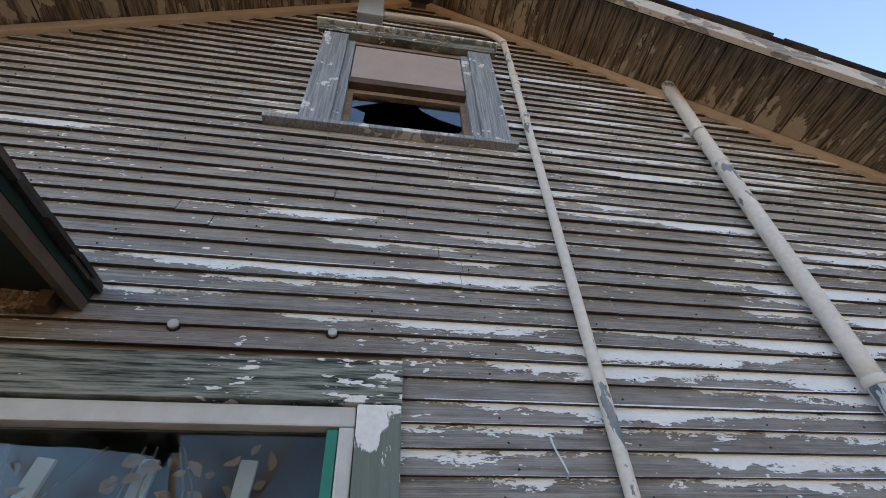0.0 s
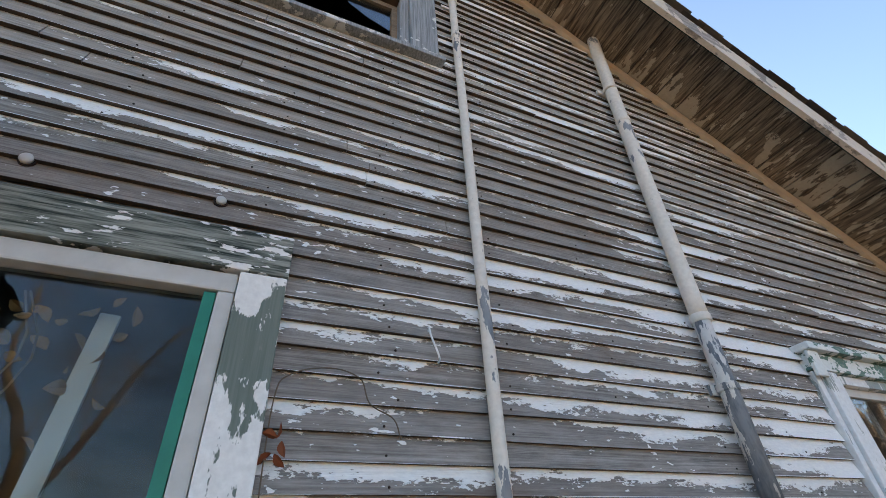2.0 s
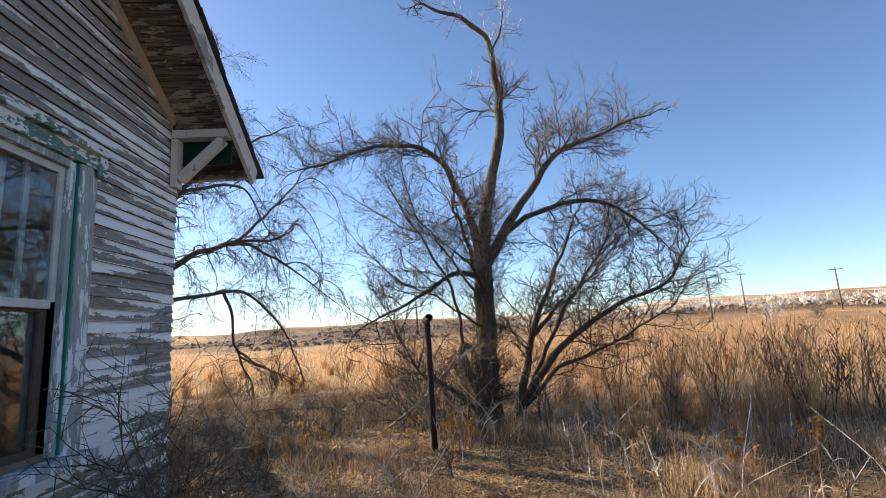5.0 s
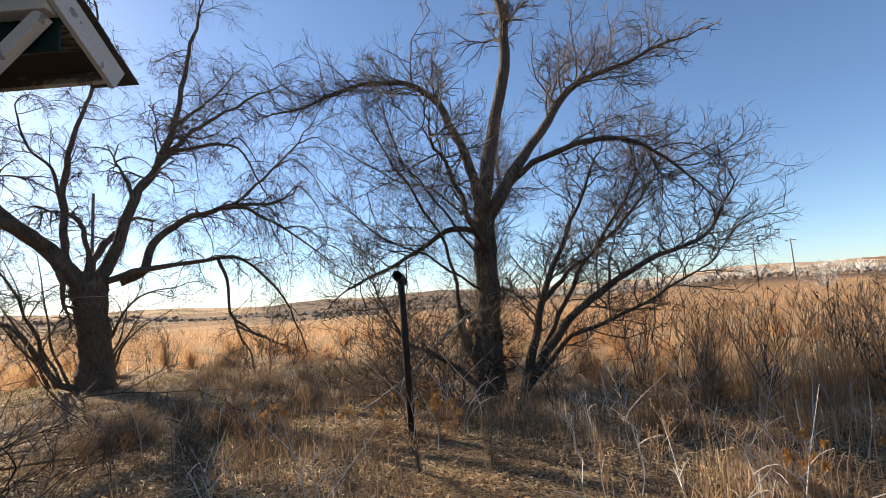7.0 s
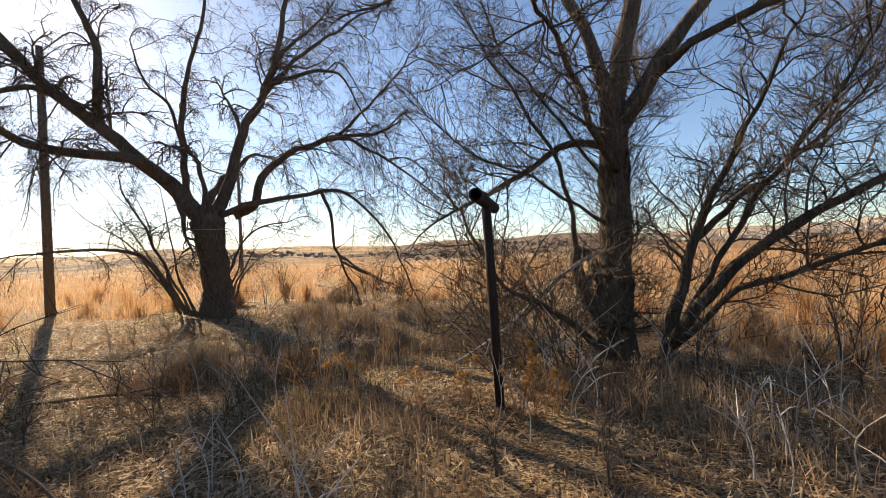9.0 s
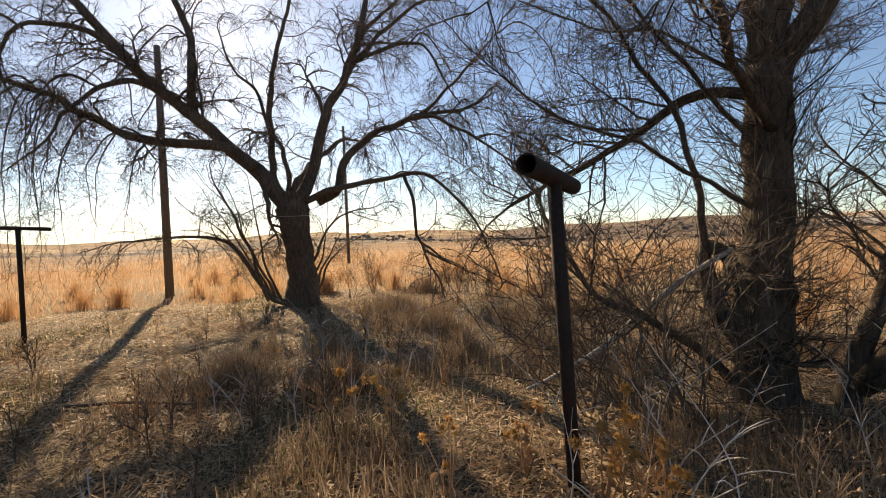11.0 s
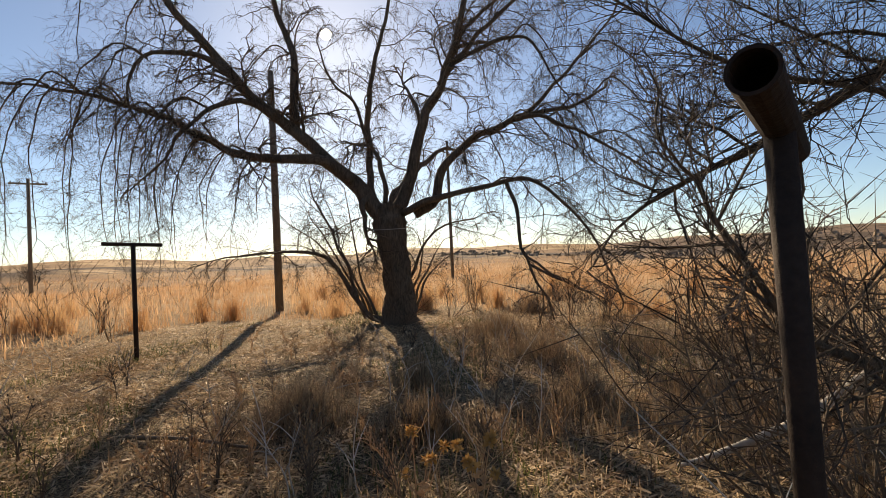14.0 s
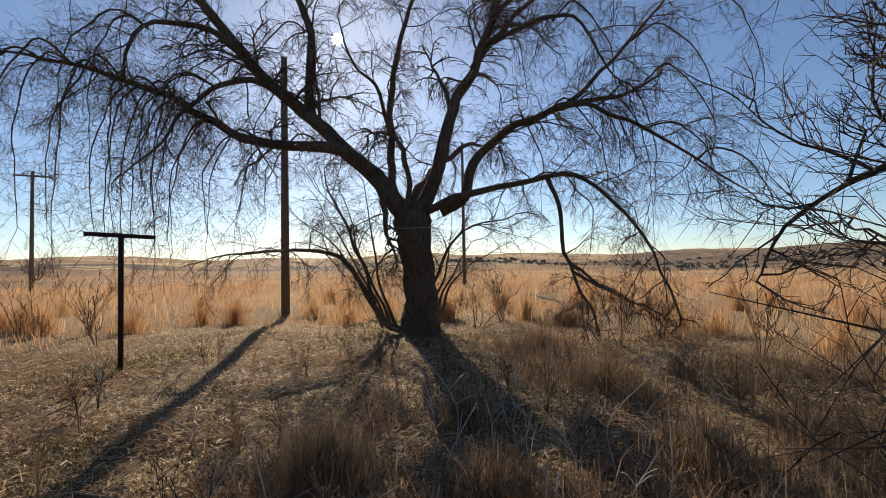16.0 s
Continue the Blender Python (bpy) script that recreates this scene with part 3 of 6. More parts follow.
    # added dark board behind the opening, in place of the attic's own shade
    tagged(part("dark_room", Build().box(-0.6, 2.6, Y0 + 1.6, Y0 + 1.65, 3.02, 4.6), M_DARKSASH), "added dark board standing in for the attic's darkness", "wall", kind="structure")


def front_window():
    x0, x1, z0, z1 = HOLES["front"]
    w = thing("window_2", (-0.2, Y0, z0), "wide storm window with dead leaves behind dusty glass", "window", kind="structure")
    f = Y0 - 0.045
    part("head_casing", Build().box(-1.35, 0.987, f - 0.004, Y0 - 0.002, 2.605, 2.735), M_HEAD, w, "greenish wood with flakes of white paint", bevel=0.004)
    part("side_casing", Build().box(x1 - 0.002, 0.985, f, Y0 - 0.002, 0.95, 2.602), M_SIDECASE, w, "side casing with flaking white paint", bevel=0.004)
    part("side_casing", Build().box(-1.35, x0 + 0.002, f, Y0 - 0.002, 0.95, 2.602), M_SIDECASE, w, bevel=0.004)
    part("storm_head", Build().box(x0 + 0.004, x1 - 0.004, Y0 - 0.032, Y0 + 0.03, 2.545, 2.600), M_METAL, w, "white metal storm frame", bevel=0.006)
    part("storm_stile", Build().box(x1 - 0.044, x1 - 0.004, Y0 - 0.032, Y0 + 0.03, 1.03, 2.544), M_METAL, w, "white metal storm frame", bevel=0.006)
    part("storm_stile", Build().box(x0 + 0.004, x0 + 0.044, Y0 - 0.032, Y0 + 0.03, 1.03, 2.544), M_METAL, w, "white metal storm frame", bevel=0.006)
    part("green_strip", Build().box(x1 - 0.074, x1 - 0.046, Y0 - 0.022, Y0 + 0.02, 1.06, 2.542), M_BRIGHT, w, "bright green painted strip", bevel=0.002)
    part("sill", Build().box(-1.4, 1.0, f - 0.05, Y0 + 0.06, 0.93, 1.018), M_WHITECASE, w, bevel=0.004)
    pane = part("pane", Build().box(x0 + 0.046, x1 - 0.076, Y0 + 0.006, Y0 + 0.010, 1.06, 2.543), M_GLASS, w, "dusty glass")
    pane.visible_shadow = False
    for i, x in enumerate((-0.12, 0.12, 0.36, 0.60)):
        m = Matrix.Translation((x, Y0 + 0.085, 2.5)) @ Matrix.Rotation(radians(9 - 2 * i), 4, "Y")
        part("lath", Build().box(-0.022, 0.022, 0, 0.015, -1.45, 0.0, m), M_CURTAIN, w, "faded white lath", bevel=0.002)
    rng = random.Random(12)
    for i in range(80):
        px, pz = rng.uniform(-0.5, 0.66), 2.50 - abs(rng.gauss(0, 0.17))
        m = Matrix.Translation((px, Y0 + rng.uniform(0.025, 0.07), pz)) @ Euler((rng.uniform(0, 6), rng.uniform(0, 6), rng.uniform(0, 6))).to_matrix().to_4x4()
        part("leaf", leaf_build(rng, m, rng.uniform(0.016, 0.032)), M_LEAF, w)
    b = Build()
    for i in range(9):
        x = rng.uniform(-0.3, 0.6)
        b.tube(curve_points([(x, Y0 + 0.06, 2.52), (x + rng.uniform(-0.1, 0.1), Y0 + 0.05, 2.36), (x + rng.uniform(-0.15, 0.15), Y0 + 0.055, 2.15)], 6), 0.003, 4)
    part("dead_vine", b, M_TWIG, w)


def leaf_build(rng, m, s):
    """A curled dry leaf with a raised middle."""
    b = Build()
    rows = 5
    v = []
    for i in range(rows):
        t = i / (rows - 1)
        wd = s * 0.55 * math.sin(math.pi * min(1, t * 0.93 + 0.06))
        c = s * 0.5 * t * t * rng.uniform(0.5, 1.1)
        for k in (-1, 0, 1):
            v.append(m @ Vector((k * wd, t * s * 1.6, c - abs(k) * wd * 0.4)))
    f = [(i * 3 + k, i * 3 + k + 1, i * 3 + k + 4, i * 3 + k + 3) for i in range(rows - 1) for k in range(2)]
    b.add(v, f)
    b.add([p + Vector((0, 0.0012, 0)) for p in v], [tuple(reversed(q)) for q in f])
    return b


def side_window():
    x0, x1, z0, z1 = HOLES["side"]
    w = thing("window_3", (3.72, Y0, z0), "tall sash window with chalky white casing and green edges", "window", kind="structure")
    f = Y0 - 0.05
    part("side_casing", Build().box(3.205, 3.238, f + 0.012, Y0 - 0.002, 1.03, 2.585), M_WHITECASE, w, "chalky white casing", bevel=0.004)
    part("side_casing", Build().box(3.250, 3.350, f, Y0 - 0.002, 1.03, 2.585), M_WHITECASE, w, "chalky white casing", bevel=0.005)
    part("side_casing", Build().box(4.090, 4.180, f, Y0 - 0.002, 1.03, 2.585), M_WHITECASE, w, "chalky white casing", bevel=0.005)
    part("side_casing", Build().box(4.195, 4.23, f + 0.012, Y0 - 0.002, 1.03, 2.585), M_WHITECASE, w, "chalky white casing", bevel=0.004)
    part("head_casing", Build().box(3.20, 4.235, f - 0.004, Y0 - 0.002, 2.588, 2.665), M_GREENWHITE, w, "peeling white paint over green", bevel=0.004)
    part("cornice", Build().box(3.17, 4.265, f - 0.04, Y0 - 0.002, 2.667, 2.70), M_GREENWHITE, w, "peeling white paint over green", bevel=0.006)
    for x in (3.175, 4.19):
        part("corner_block", Build().box(x, x + 0.075, f - 0.022, f - 0.005, 2.55, 2.665), M_GREENWHITE, w, bevel=0.006)
    part("green_bead", Build().box(3.3515, 3.362, f + 0.012, Y0 + 0.02, 1.10, 2.585), M_BRIGHT, w, "green painted edge")
    part("green_bead", Build().box(4.078, 4.0885, f + 0.012, Y0 + 0.02, 1.10, 2.585), M_BRIGHT, w, "green painted edge")
    part("jamb", Build().box(3.364, x0, Y0 - 0.03, Y0 + 0.12, 1.10, 2.58), M_WHITECASE, w, bevel=0.003)
    part("jamb", Build().box(x1, 4.076, Y0 - 0.03, Y0 + 0.12, 1.10, 2.58), M_WHITECASE, w, bevel=0.003)
    part("stop", Build().box(x0, x1, Y0 - 0.03, Y0 + 0.1, 2.545, 2.585), M_WHITECASE, w, bevel=0.003)
    part("sill", Build().box(3.17, 4.27, f - 0.06, Y0 + 0.10, 1.03, 1.085), M_WHITECASE, w, bevel=0.006)
    part("apron", Build().box(3.22, 4.21, f + 0.01, Y0 - 0.002, 0.965, 1.028), M_GREENWHITE, w, bevel=0.004)
    up = part("upper_sash", Build().box(x0 + 0.001, x0 + 0.035, Y0 + 0.0, Y0 + 0.03, 1.84, 2.543).box(x1 - 0.035, x1 - 0.001, Y0, Y0 + 0.03, 1.84, 2.543).box(x0 + 0.035, x1 - 0.035, Y0, Y0 + 0.03, 2.505, 2.543).box(x0 + 0.035, x1 - 0.035, Y0 - 0.005, Y0 + 0.03, 1.805, 1.845), M_METAL, w, "pale upper sash")
    lo = part("lower_sash", Build().box(x0 + 0.001, x0 + 0.045, Y0 + 0.036, Y0 + 0.066, 1.088, 1.84).box(x1 - 0.045, x1 - 0.001, Y0 + 0.036, Y0 + 0.066, 1.088, 1.84).box(x0 + 0.045, x1 - 0.045, Y0 + 0.036, Y0 + 0.066, 1.088, 1.15).box(x0 + 0.045, x1 - 0.045, Y0 + 0.036, Y0 + 0.066, 1.79, 1.84), M_DARKSASH, w, "dark wooden lower sash")
    p1 = part("pane", Build().box(x0 + 0.036, x1 - 0.036, Y0 + 0.012, Y0 + 0.016, 1.846, 2.504), M_GLASS, up, "old window glass")
    p2 = part("pane", Build().box(x0 + 0.046, x1 - 0.046, Y0 + 0.048, Y0 + 0.052, 1.151, 1.789), M_GLASS, lo, "old window glass")
    p1.visible_shadow = p2.visible_shadow = False
    for x in (3.50, 3.63, 3.78, 3.92):
        part("lath", Build().box(x, x + 0.03, Y0 + 0.10, Y0 + 0.115, 1.78, 2.56), M_CURTAIN, w, "faded white lath", bevel=0.002)


def door_hood():
    h = thing("door_hood", (-0.6, Y0, 3.0), "small shingled hood with green underside darkened for shade", "hood", kind="structure")
    a = math.atan(0.07)
    m = Matrix.Translation((0.08, Y0, 2.90)) @ Matrix.Rotation(math.radians(5), 4, "X") @ Matrix.Rotation(a, 4, "Y") @ Matrix.Translation((0, -Y0, 0))
    part("deck", Build().box(-1.25, 0.0, 0.42, Y0 - 0.024, 0.0, 0.028, m), M_GREEN, h, "green underside darkened for shade")
    rng = random.Random(2)
    for layer in range(3):
        y = 0.40
        while y < Y0 - 0.05:
            wd = rng.uniform(0.09, 0.15)
            part("shingle", Build().box(-1.25, 0.02 - 0.012 * layer + rng.uniform(-0.016, 0.012), y, min(y + wd - 0.003, Y0 - 0.022), 0.030 + 0.012 * layer, 0.041 + 0.012 * layer + rng.uniform(0, 0.004), m), M_SHINGLE, h)
            y += wd
    part("fascia", Build().box(-0.03, -0.002, 0.42, Y0 - 0.024, -0.035, -0.001, m), M_DARKSASH, h, "dark weathered edge board")
    part("bracket", Build().box(-0.028, 0.012, Y0 - 0.07, Y0 - 0.022, 2.845, 2.90), M_DARKSASH, h, "weathered block", bevel=0.006)
    part("ledger", Build().box(-1.2, -0.03, Y0 - 0.045, Y0 - 0.022, 2.845, 2.935), M_SOFFIT, h, "peeling tan ledger")


def collar(b, x, y, z, r, h=0.03):
    b.tube([(x, y, z - h / 2), (x, y, z - h / 2 + 0.004), (x, y, z + h / 2 - 0.004), (x, y, z + h / 2)], [r * 0.93, r, r, r * 0.93], 16)
    return b


def service_pipes():
    p = thing("conduit", (1.58, 1.33, 1.7), "cream painted conduit running down the clapboards", "conduit")
    y = Y0 - 0.045
    pts = curve_points([(0.80, y, 5.30), (1.15, y, 5.32), (1.45, y, 5.29), (1.60, y, 5.17), (1.62, y, 5.0), (1.61, y, 4.4), (1.60, y, 3.7), (1.585, y, 2.8), (1.575, y, 2.02)], 70)
    part("pipe", Build().tube(pts, 0.020, 14), M_PIPE, p, smooth=True)
    low = curve_points([(1.575, y - 0.004, 2.02), (1.575, y - 0.004, 1.78), (1.585, y - 0.006, 1.66), (1.65, y - 0.01, 1.575), (1.80, y - 0.012, 1.545), (2.16, y - 0.015, 1.535)], 34)
    part("lower_pipe", Build().tube(low, 0.027, 14), M_PIPE, p, smooth=True)
    for z, x in ((5.12, 1.615), (4.66, 1.615), (4.55, 1.615), (4.2, 1.608), (2.03, 1.575)):
        part("coupling", collar(Build(), x, y, z, 0.031 if z < 3 else 0.0255), M_PIPE, p, smooth=True)
    for z, s in ((4.50, -1), (5.13, -1), (2.01, 1)):
        part("strap", Build().box(1.6 if s > 0 else 1.55, 1.645 if s > 0 else 1.60, Y0 - 0.03, Y0 - 0.02, z - 0.01, z + 0.012), M_PIPE, p, bevel=0.002)
    jb = thing("junction_box", (0.74, 1.3, 5.3), "grey steel junction box near the gable peak", "junction box")
    jbox = part("body", Build().box(0.66, 0.82, Y0 - 0.115, Y0 - 0.02, 5.10, 5.40), M_STEEL, jb, bevel=0.004)
    part("knockout", Build().tube([(0.74, Y0 - 0.118, 5.37), (0.74, Y0 - 0.116, 5.37)], 0.016, 12), M_STEELDARK, jbox)
    m = thing("service_mast", (2.55, 1.3, 1.75), "thick pipe, cream paint worn to grey metal", "pipe")
    ym = Y0 - 0.065
    part("upper_pipe", Build().tube(curve_points([(2.655, ym, 4.82), (2.62, ym, 4.2), (2.585, ym, 3.4), (2.565, ym, 2.72)], 24), 0.036, 18), M_PIPE, m, smooth=True)
    part("middle_pipe", Build().tube([(2.562, ym, 2.72), (2.556, ym, 2.45), (2.548, ym, 2.05)], 0.033, 18), M_PIPEGREY, m, "bare grey metal pipe", smooth=True)
    part("lower_pipe", Build().tube([(2.548, ym, 2.05), (2.545, ym, 1.825)], 0.0335, 18), M_PIPE, m, smooth=True)
    part("neck", Build().tube([(2.545, ym, 1.822), (2.545, ym, 1.80), (2.545, ym, 1.77), (2.545, ym, 1.738)], [0.039, 0.029, 0.027, 0.03], 18), M_RUST, m, "rusty threaded neck", smooth=True)
    for z, x in ((2.72, 2.565), (1.835, 2.546), (3.95, 2.61)):
        part("coupling", collar(Build(), x, ym, z, 0.040, 0.035), M_PIPE, m, smooth=True)
    cl = part("clamp", collar(Build(), 2.556, ym, 2.44, 0.040, 0.03).box(2.505, 2.61, Y0 - 0.034, Y0 - 0.02, 2.42, 2.46), M_PIPEGREY, m, "galvanised clamp")
    part("clamp", collar(Build(), 2.612, ym, 4.24, 0.041, 0.02).box(2.55, 2.66, Y0 - 0.034, Y0 - 0.02, 4.225, 4.255), M_PIPE, m)


def electric_boxes():
    b = thing("breaker_box", (2.28, 1.28, 1.36), "tall grey steel electrical box on the wall", "electrical box")
    part("body", Build().box(2.165, 2.395, 1.228, Y0 - 0.022, 1.30, 1.925), M_STEEL, b, bevel=0.004)
    cover = part("cover", Build().box(2.160, 2.402, 1.214, 1.227, 1.30, 1.915), M_STEEL, b, "grey steel front cover", bevel=0.003)
    part("rain_cap", Build().box(2.156, 2.406, 1.210, Y0 - 0.024, 1.926, 1.942), M_STEEL, b, bevel=0.003)
    part("latch", Build().box(2.27, 2.30, 1.206, 1.2135, 1.70, 1.712), M_STEELDARK, cover)
    part("screw", Build().tube([(2.158, 1.30, 1.90), (2.1648, 1.30, 1.90)], 0.007, 10), M_STEELDARK, b)
    part("hub", Build().tube([(2.115, Y0 - 0.06, 1.535), (2.13, Y0 - 0.06, 1.535), (2.15, Y0 - 0.06, 1.535), (2.1645, Y0 - 0.06, 1.535)], [0.032, 0.036, 0.036, 0.033], 16), M_PIPE, b, smooth=True)
    m = thing("meter_socket", (2.53, 1.28, 1.47), "grey electric meter socket with empty round opening", "meter")
    # front plate with a round hole
    cx, cz, r, y0 = 2.527, 1.605, 0.093, 1.238
    n = 40
    v, f = [], []
    for y in (y0, y0 + 0.003):
        for k in range(n):
            a = 2 * math.pi * k / n
            v.append((cx + r * math.cos(a), y, cz + r * math.sin(a)))
        for k in range(n):
            a = 2 * math.pi * k / n
            s = 1 / max(abs(math.cos(a)) / 0.122, abs(math.sin(a)) / 0.134)
            v.append((cx + s * math.cos(a), y, cz + s * math.sin(a)))
    for k in range(n):
        k2 = (k + 1) % n
        f += [(k, k2, n + k2, n + k), (2 * n + k, 3 * n + k, 3 * n + k2, 2 * n + k2), (k, 2 * n + k, 2 * n + k2, k2), (n + k, n + k2, 3 * n + k2, 3 * n + k)]
    fp = Build()
    fp.add(v, f)
    plate = part("front_plate", fp, M_STEEL, m, "grey steel plate with round hole")
    e = Build()
    for bx in ((2.405, 2.409, y0 + 0.004, Y0 - 0.022, 1.471, 1.739), (2.645, 2.649, y0 + 0.004, Y0 - 0.022, 1.471, 1.739), (2.41, 2.644, y0 + 0.004, Y0 - 0.022, 1.471, 1.475), (2.41, 2.644, y0 + 0.004, Y0 - 0.022, 1.735, 1.739), (2.41, 2.644, Y0 - 0.030, Y0 - 0.022, 1.476, 1.734)):
        e.box(*bx)
    part("case", e, M_STEEL, m)
    block = part("backing", Build().box(2.412, 2.642, Y0 - 0.042, Y0 - 0.031, 1.48, 1.73), M_STEELDARK, m, "dark insulating block", bevel=0.003)
    ring = Build()
    pts = [(cx + 0.095 * math.cos(a), y0 - 0.004, cz + 0.095 * math.sin(a)) for a in np.linspace(0, 2 * math.pi, 37)]
    part("rim", ring.tube(pts, 0.004, 8, False), M_STEEL, plate, smooth=True)
    for x in (2.485, 2.56):
        for z in (1.555, 1.655):
            part("jaw", Build().box(x, x + 0.022, Y0 - 0.085, Y0 - 0.043, z, z + 0.034).box(x + 0.004, x + 0.018, Y0 - 0.1, Y0 - 0.086, z + 0.004, z + 0.014), M_COPPER, block, "worn metal contact jaw", bevel=0.002)
    part("neutral_bar", Build().box(2.515, 2.54, Y0 - 0.075, Y0 - 0.043, 1.50, 1.70), M_STEELDARK, m, bevel=0.002)


def wall_details():
    for x, z in ((0.326, 2.838), (0.774, 2.838)):
        c = thing("anchor_cap", (x, 1.34, z), "round white-painted anchor cap in a clapboard", "cap", "anchor caps")
        b = Build().tube([(x, Y0 - 0.012, z), (x, Y0 - 0.0235, z), (x, Y0 - 0.0265, z)], [0.016, 0.0155, 0.012], 14, rough=0.3)
        part("cap", b, M_METAL, c, smooth=True)
        part("washer", Build().tube([(x, Y0 - 0.010, z), (x, Y0 - 0.0165, z)], 0.0195, 16), M_RUST, c)
    h = thing("wire_hook", (1.42, 1.34, 2.45), "bent white wire hook hanging from the clapboards", "hook")
    part("wire", Build().tube(curve_points([(1.40, Y0 - 0.018, 2.52), (1.395, Y0 - 0.035, 2.525), (1.40, Y0 - 0.035, 2.50), (1.425, Y0 - 0.03, 2.44), (1.42, Y0 - 0.03, 2.42)], 14), 0.003, 6), M_WHITECASE, h)
    # nail heads in a loose grid of rows
    rng = random.Random(31)
    b = Build()
    for k in range(-22, 34):
        z = ROW0 + k * ROW + 0.018
        for j in range(-6, 11):
            x = 0.05 + j * 0.405 + rng.uniform(-0.05, 0.05)
            if rng.random() < 0.3:
                continue
            if abs(x - RIDGE) > (5.7 - z) / SLOPE or not X0 + 0.05 < x < X1 - 0.05:
                continue
            if any(t[0] - 0.02 < x < t[1] + 0.02 and t[2] - 0.05 < z < t[3] + 0.05 for t in ((0.43, 1.56, 3.9, 5.05), (-1.4, 1.0, 0.9, 2.74), (3.16, 4.28, 0.95, 2.7), (2.1, 2.7, 1.25, 1.95))):
                continue
            b.tube([(x, Y0 - 0.012, z), (x, Y0 - 0.0205, z), (x, Y0 - 0.022, z)], [0.0034, 0.0034, 0.002], 6)
    part("nail_heads", b, M_RUST, bpy.data.objects["wall_south"], "rusty nail heads")
    tagged(bpy.data.objects["nail_heads"], kind="stuff")


gable_wall = house_shell()
roof()
corner_bracket()
attic_window()
front_window()
side_window()
door_hood()
service_pipes()
electric_boxes()
wall_details()

# ---- trees ----
KIDS = (9, 6, 3)
TWIG = (0.0055, 0.0042, 0.0034)  # least radius of the shoots at each level


def grow(b, rng, start, d, length, radius, level, droop, spread, out, fine=1.0):
    """One bent branch as a thin tube, with shoots along it."""
    n = (7, 4, 2, 1)[level]
    p, pts, dirs = Vector(start), [Vector(start)], []
    d = d.normalized()
    for i in range(n):
        d = (d + Vector((rng.gauss(0, 0.24), rng.gauss(0, 0.24), rng.gauss(0, 0.2) - droop * (0.3 + i / n) * 5 / (n + 1)))).normalized()
        p = p + d * (length / n)
        pts.append(p.copy())
        dirs.append(d.copy())
    radii = [radius * (1 - 0.72 * i / n) for i in range(n + 1)]
    b[min(level, 1)].tube(pts, radii, 5 if level == 0 else 3, cap=False)
    out[0] += 1
    if level >= 3:
        return
    kids = KIDS[level]
    for k in range(kids):
        s = (k + rng.uniform(0.3, 1.0)) / kids
        if s < 0.12:
            continue
        i = min(int(s * n), n - 1)
        q = pts[i].lerp(pts[i + 1], s * n - i) if i + 1 <= n else pts[-1]
        turn = Vector((rng.gauss(0, 1), rng.gauss(0, 1), rng.gauss(0.1, 0.8)))
        nd = dirs[i] * 0.75 + turn.normalized() * spread
        grow(b, rng, q, nd, length * rng.uniform(0.36, 0.66) * (1.1 - 0.35 * s), max(radius * 0.5, TWIG[level] * fine), level + 1, droop * 1.2, spread, out, fine)


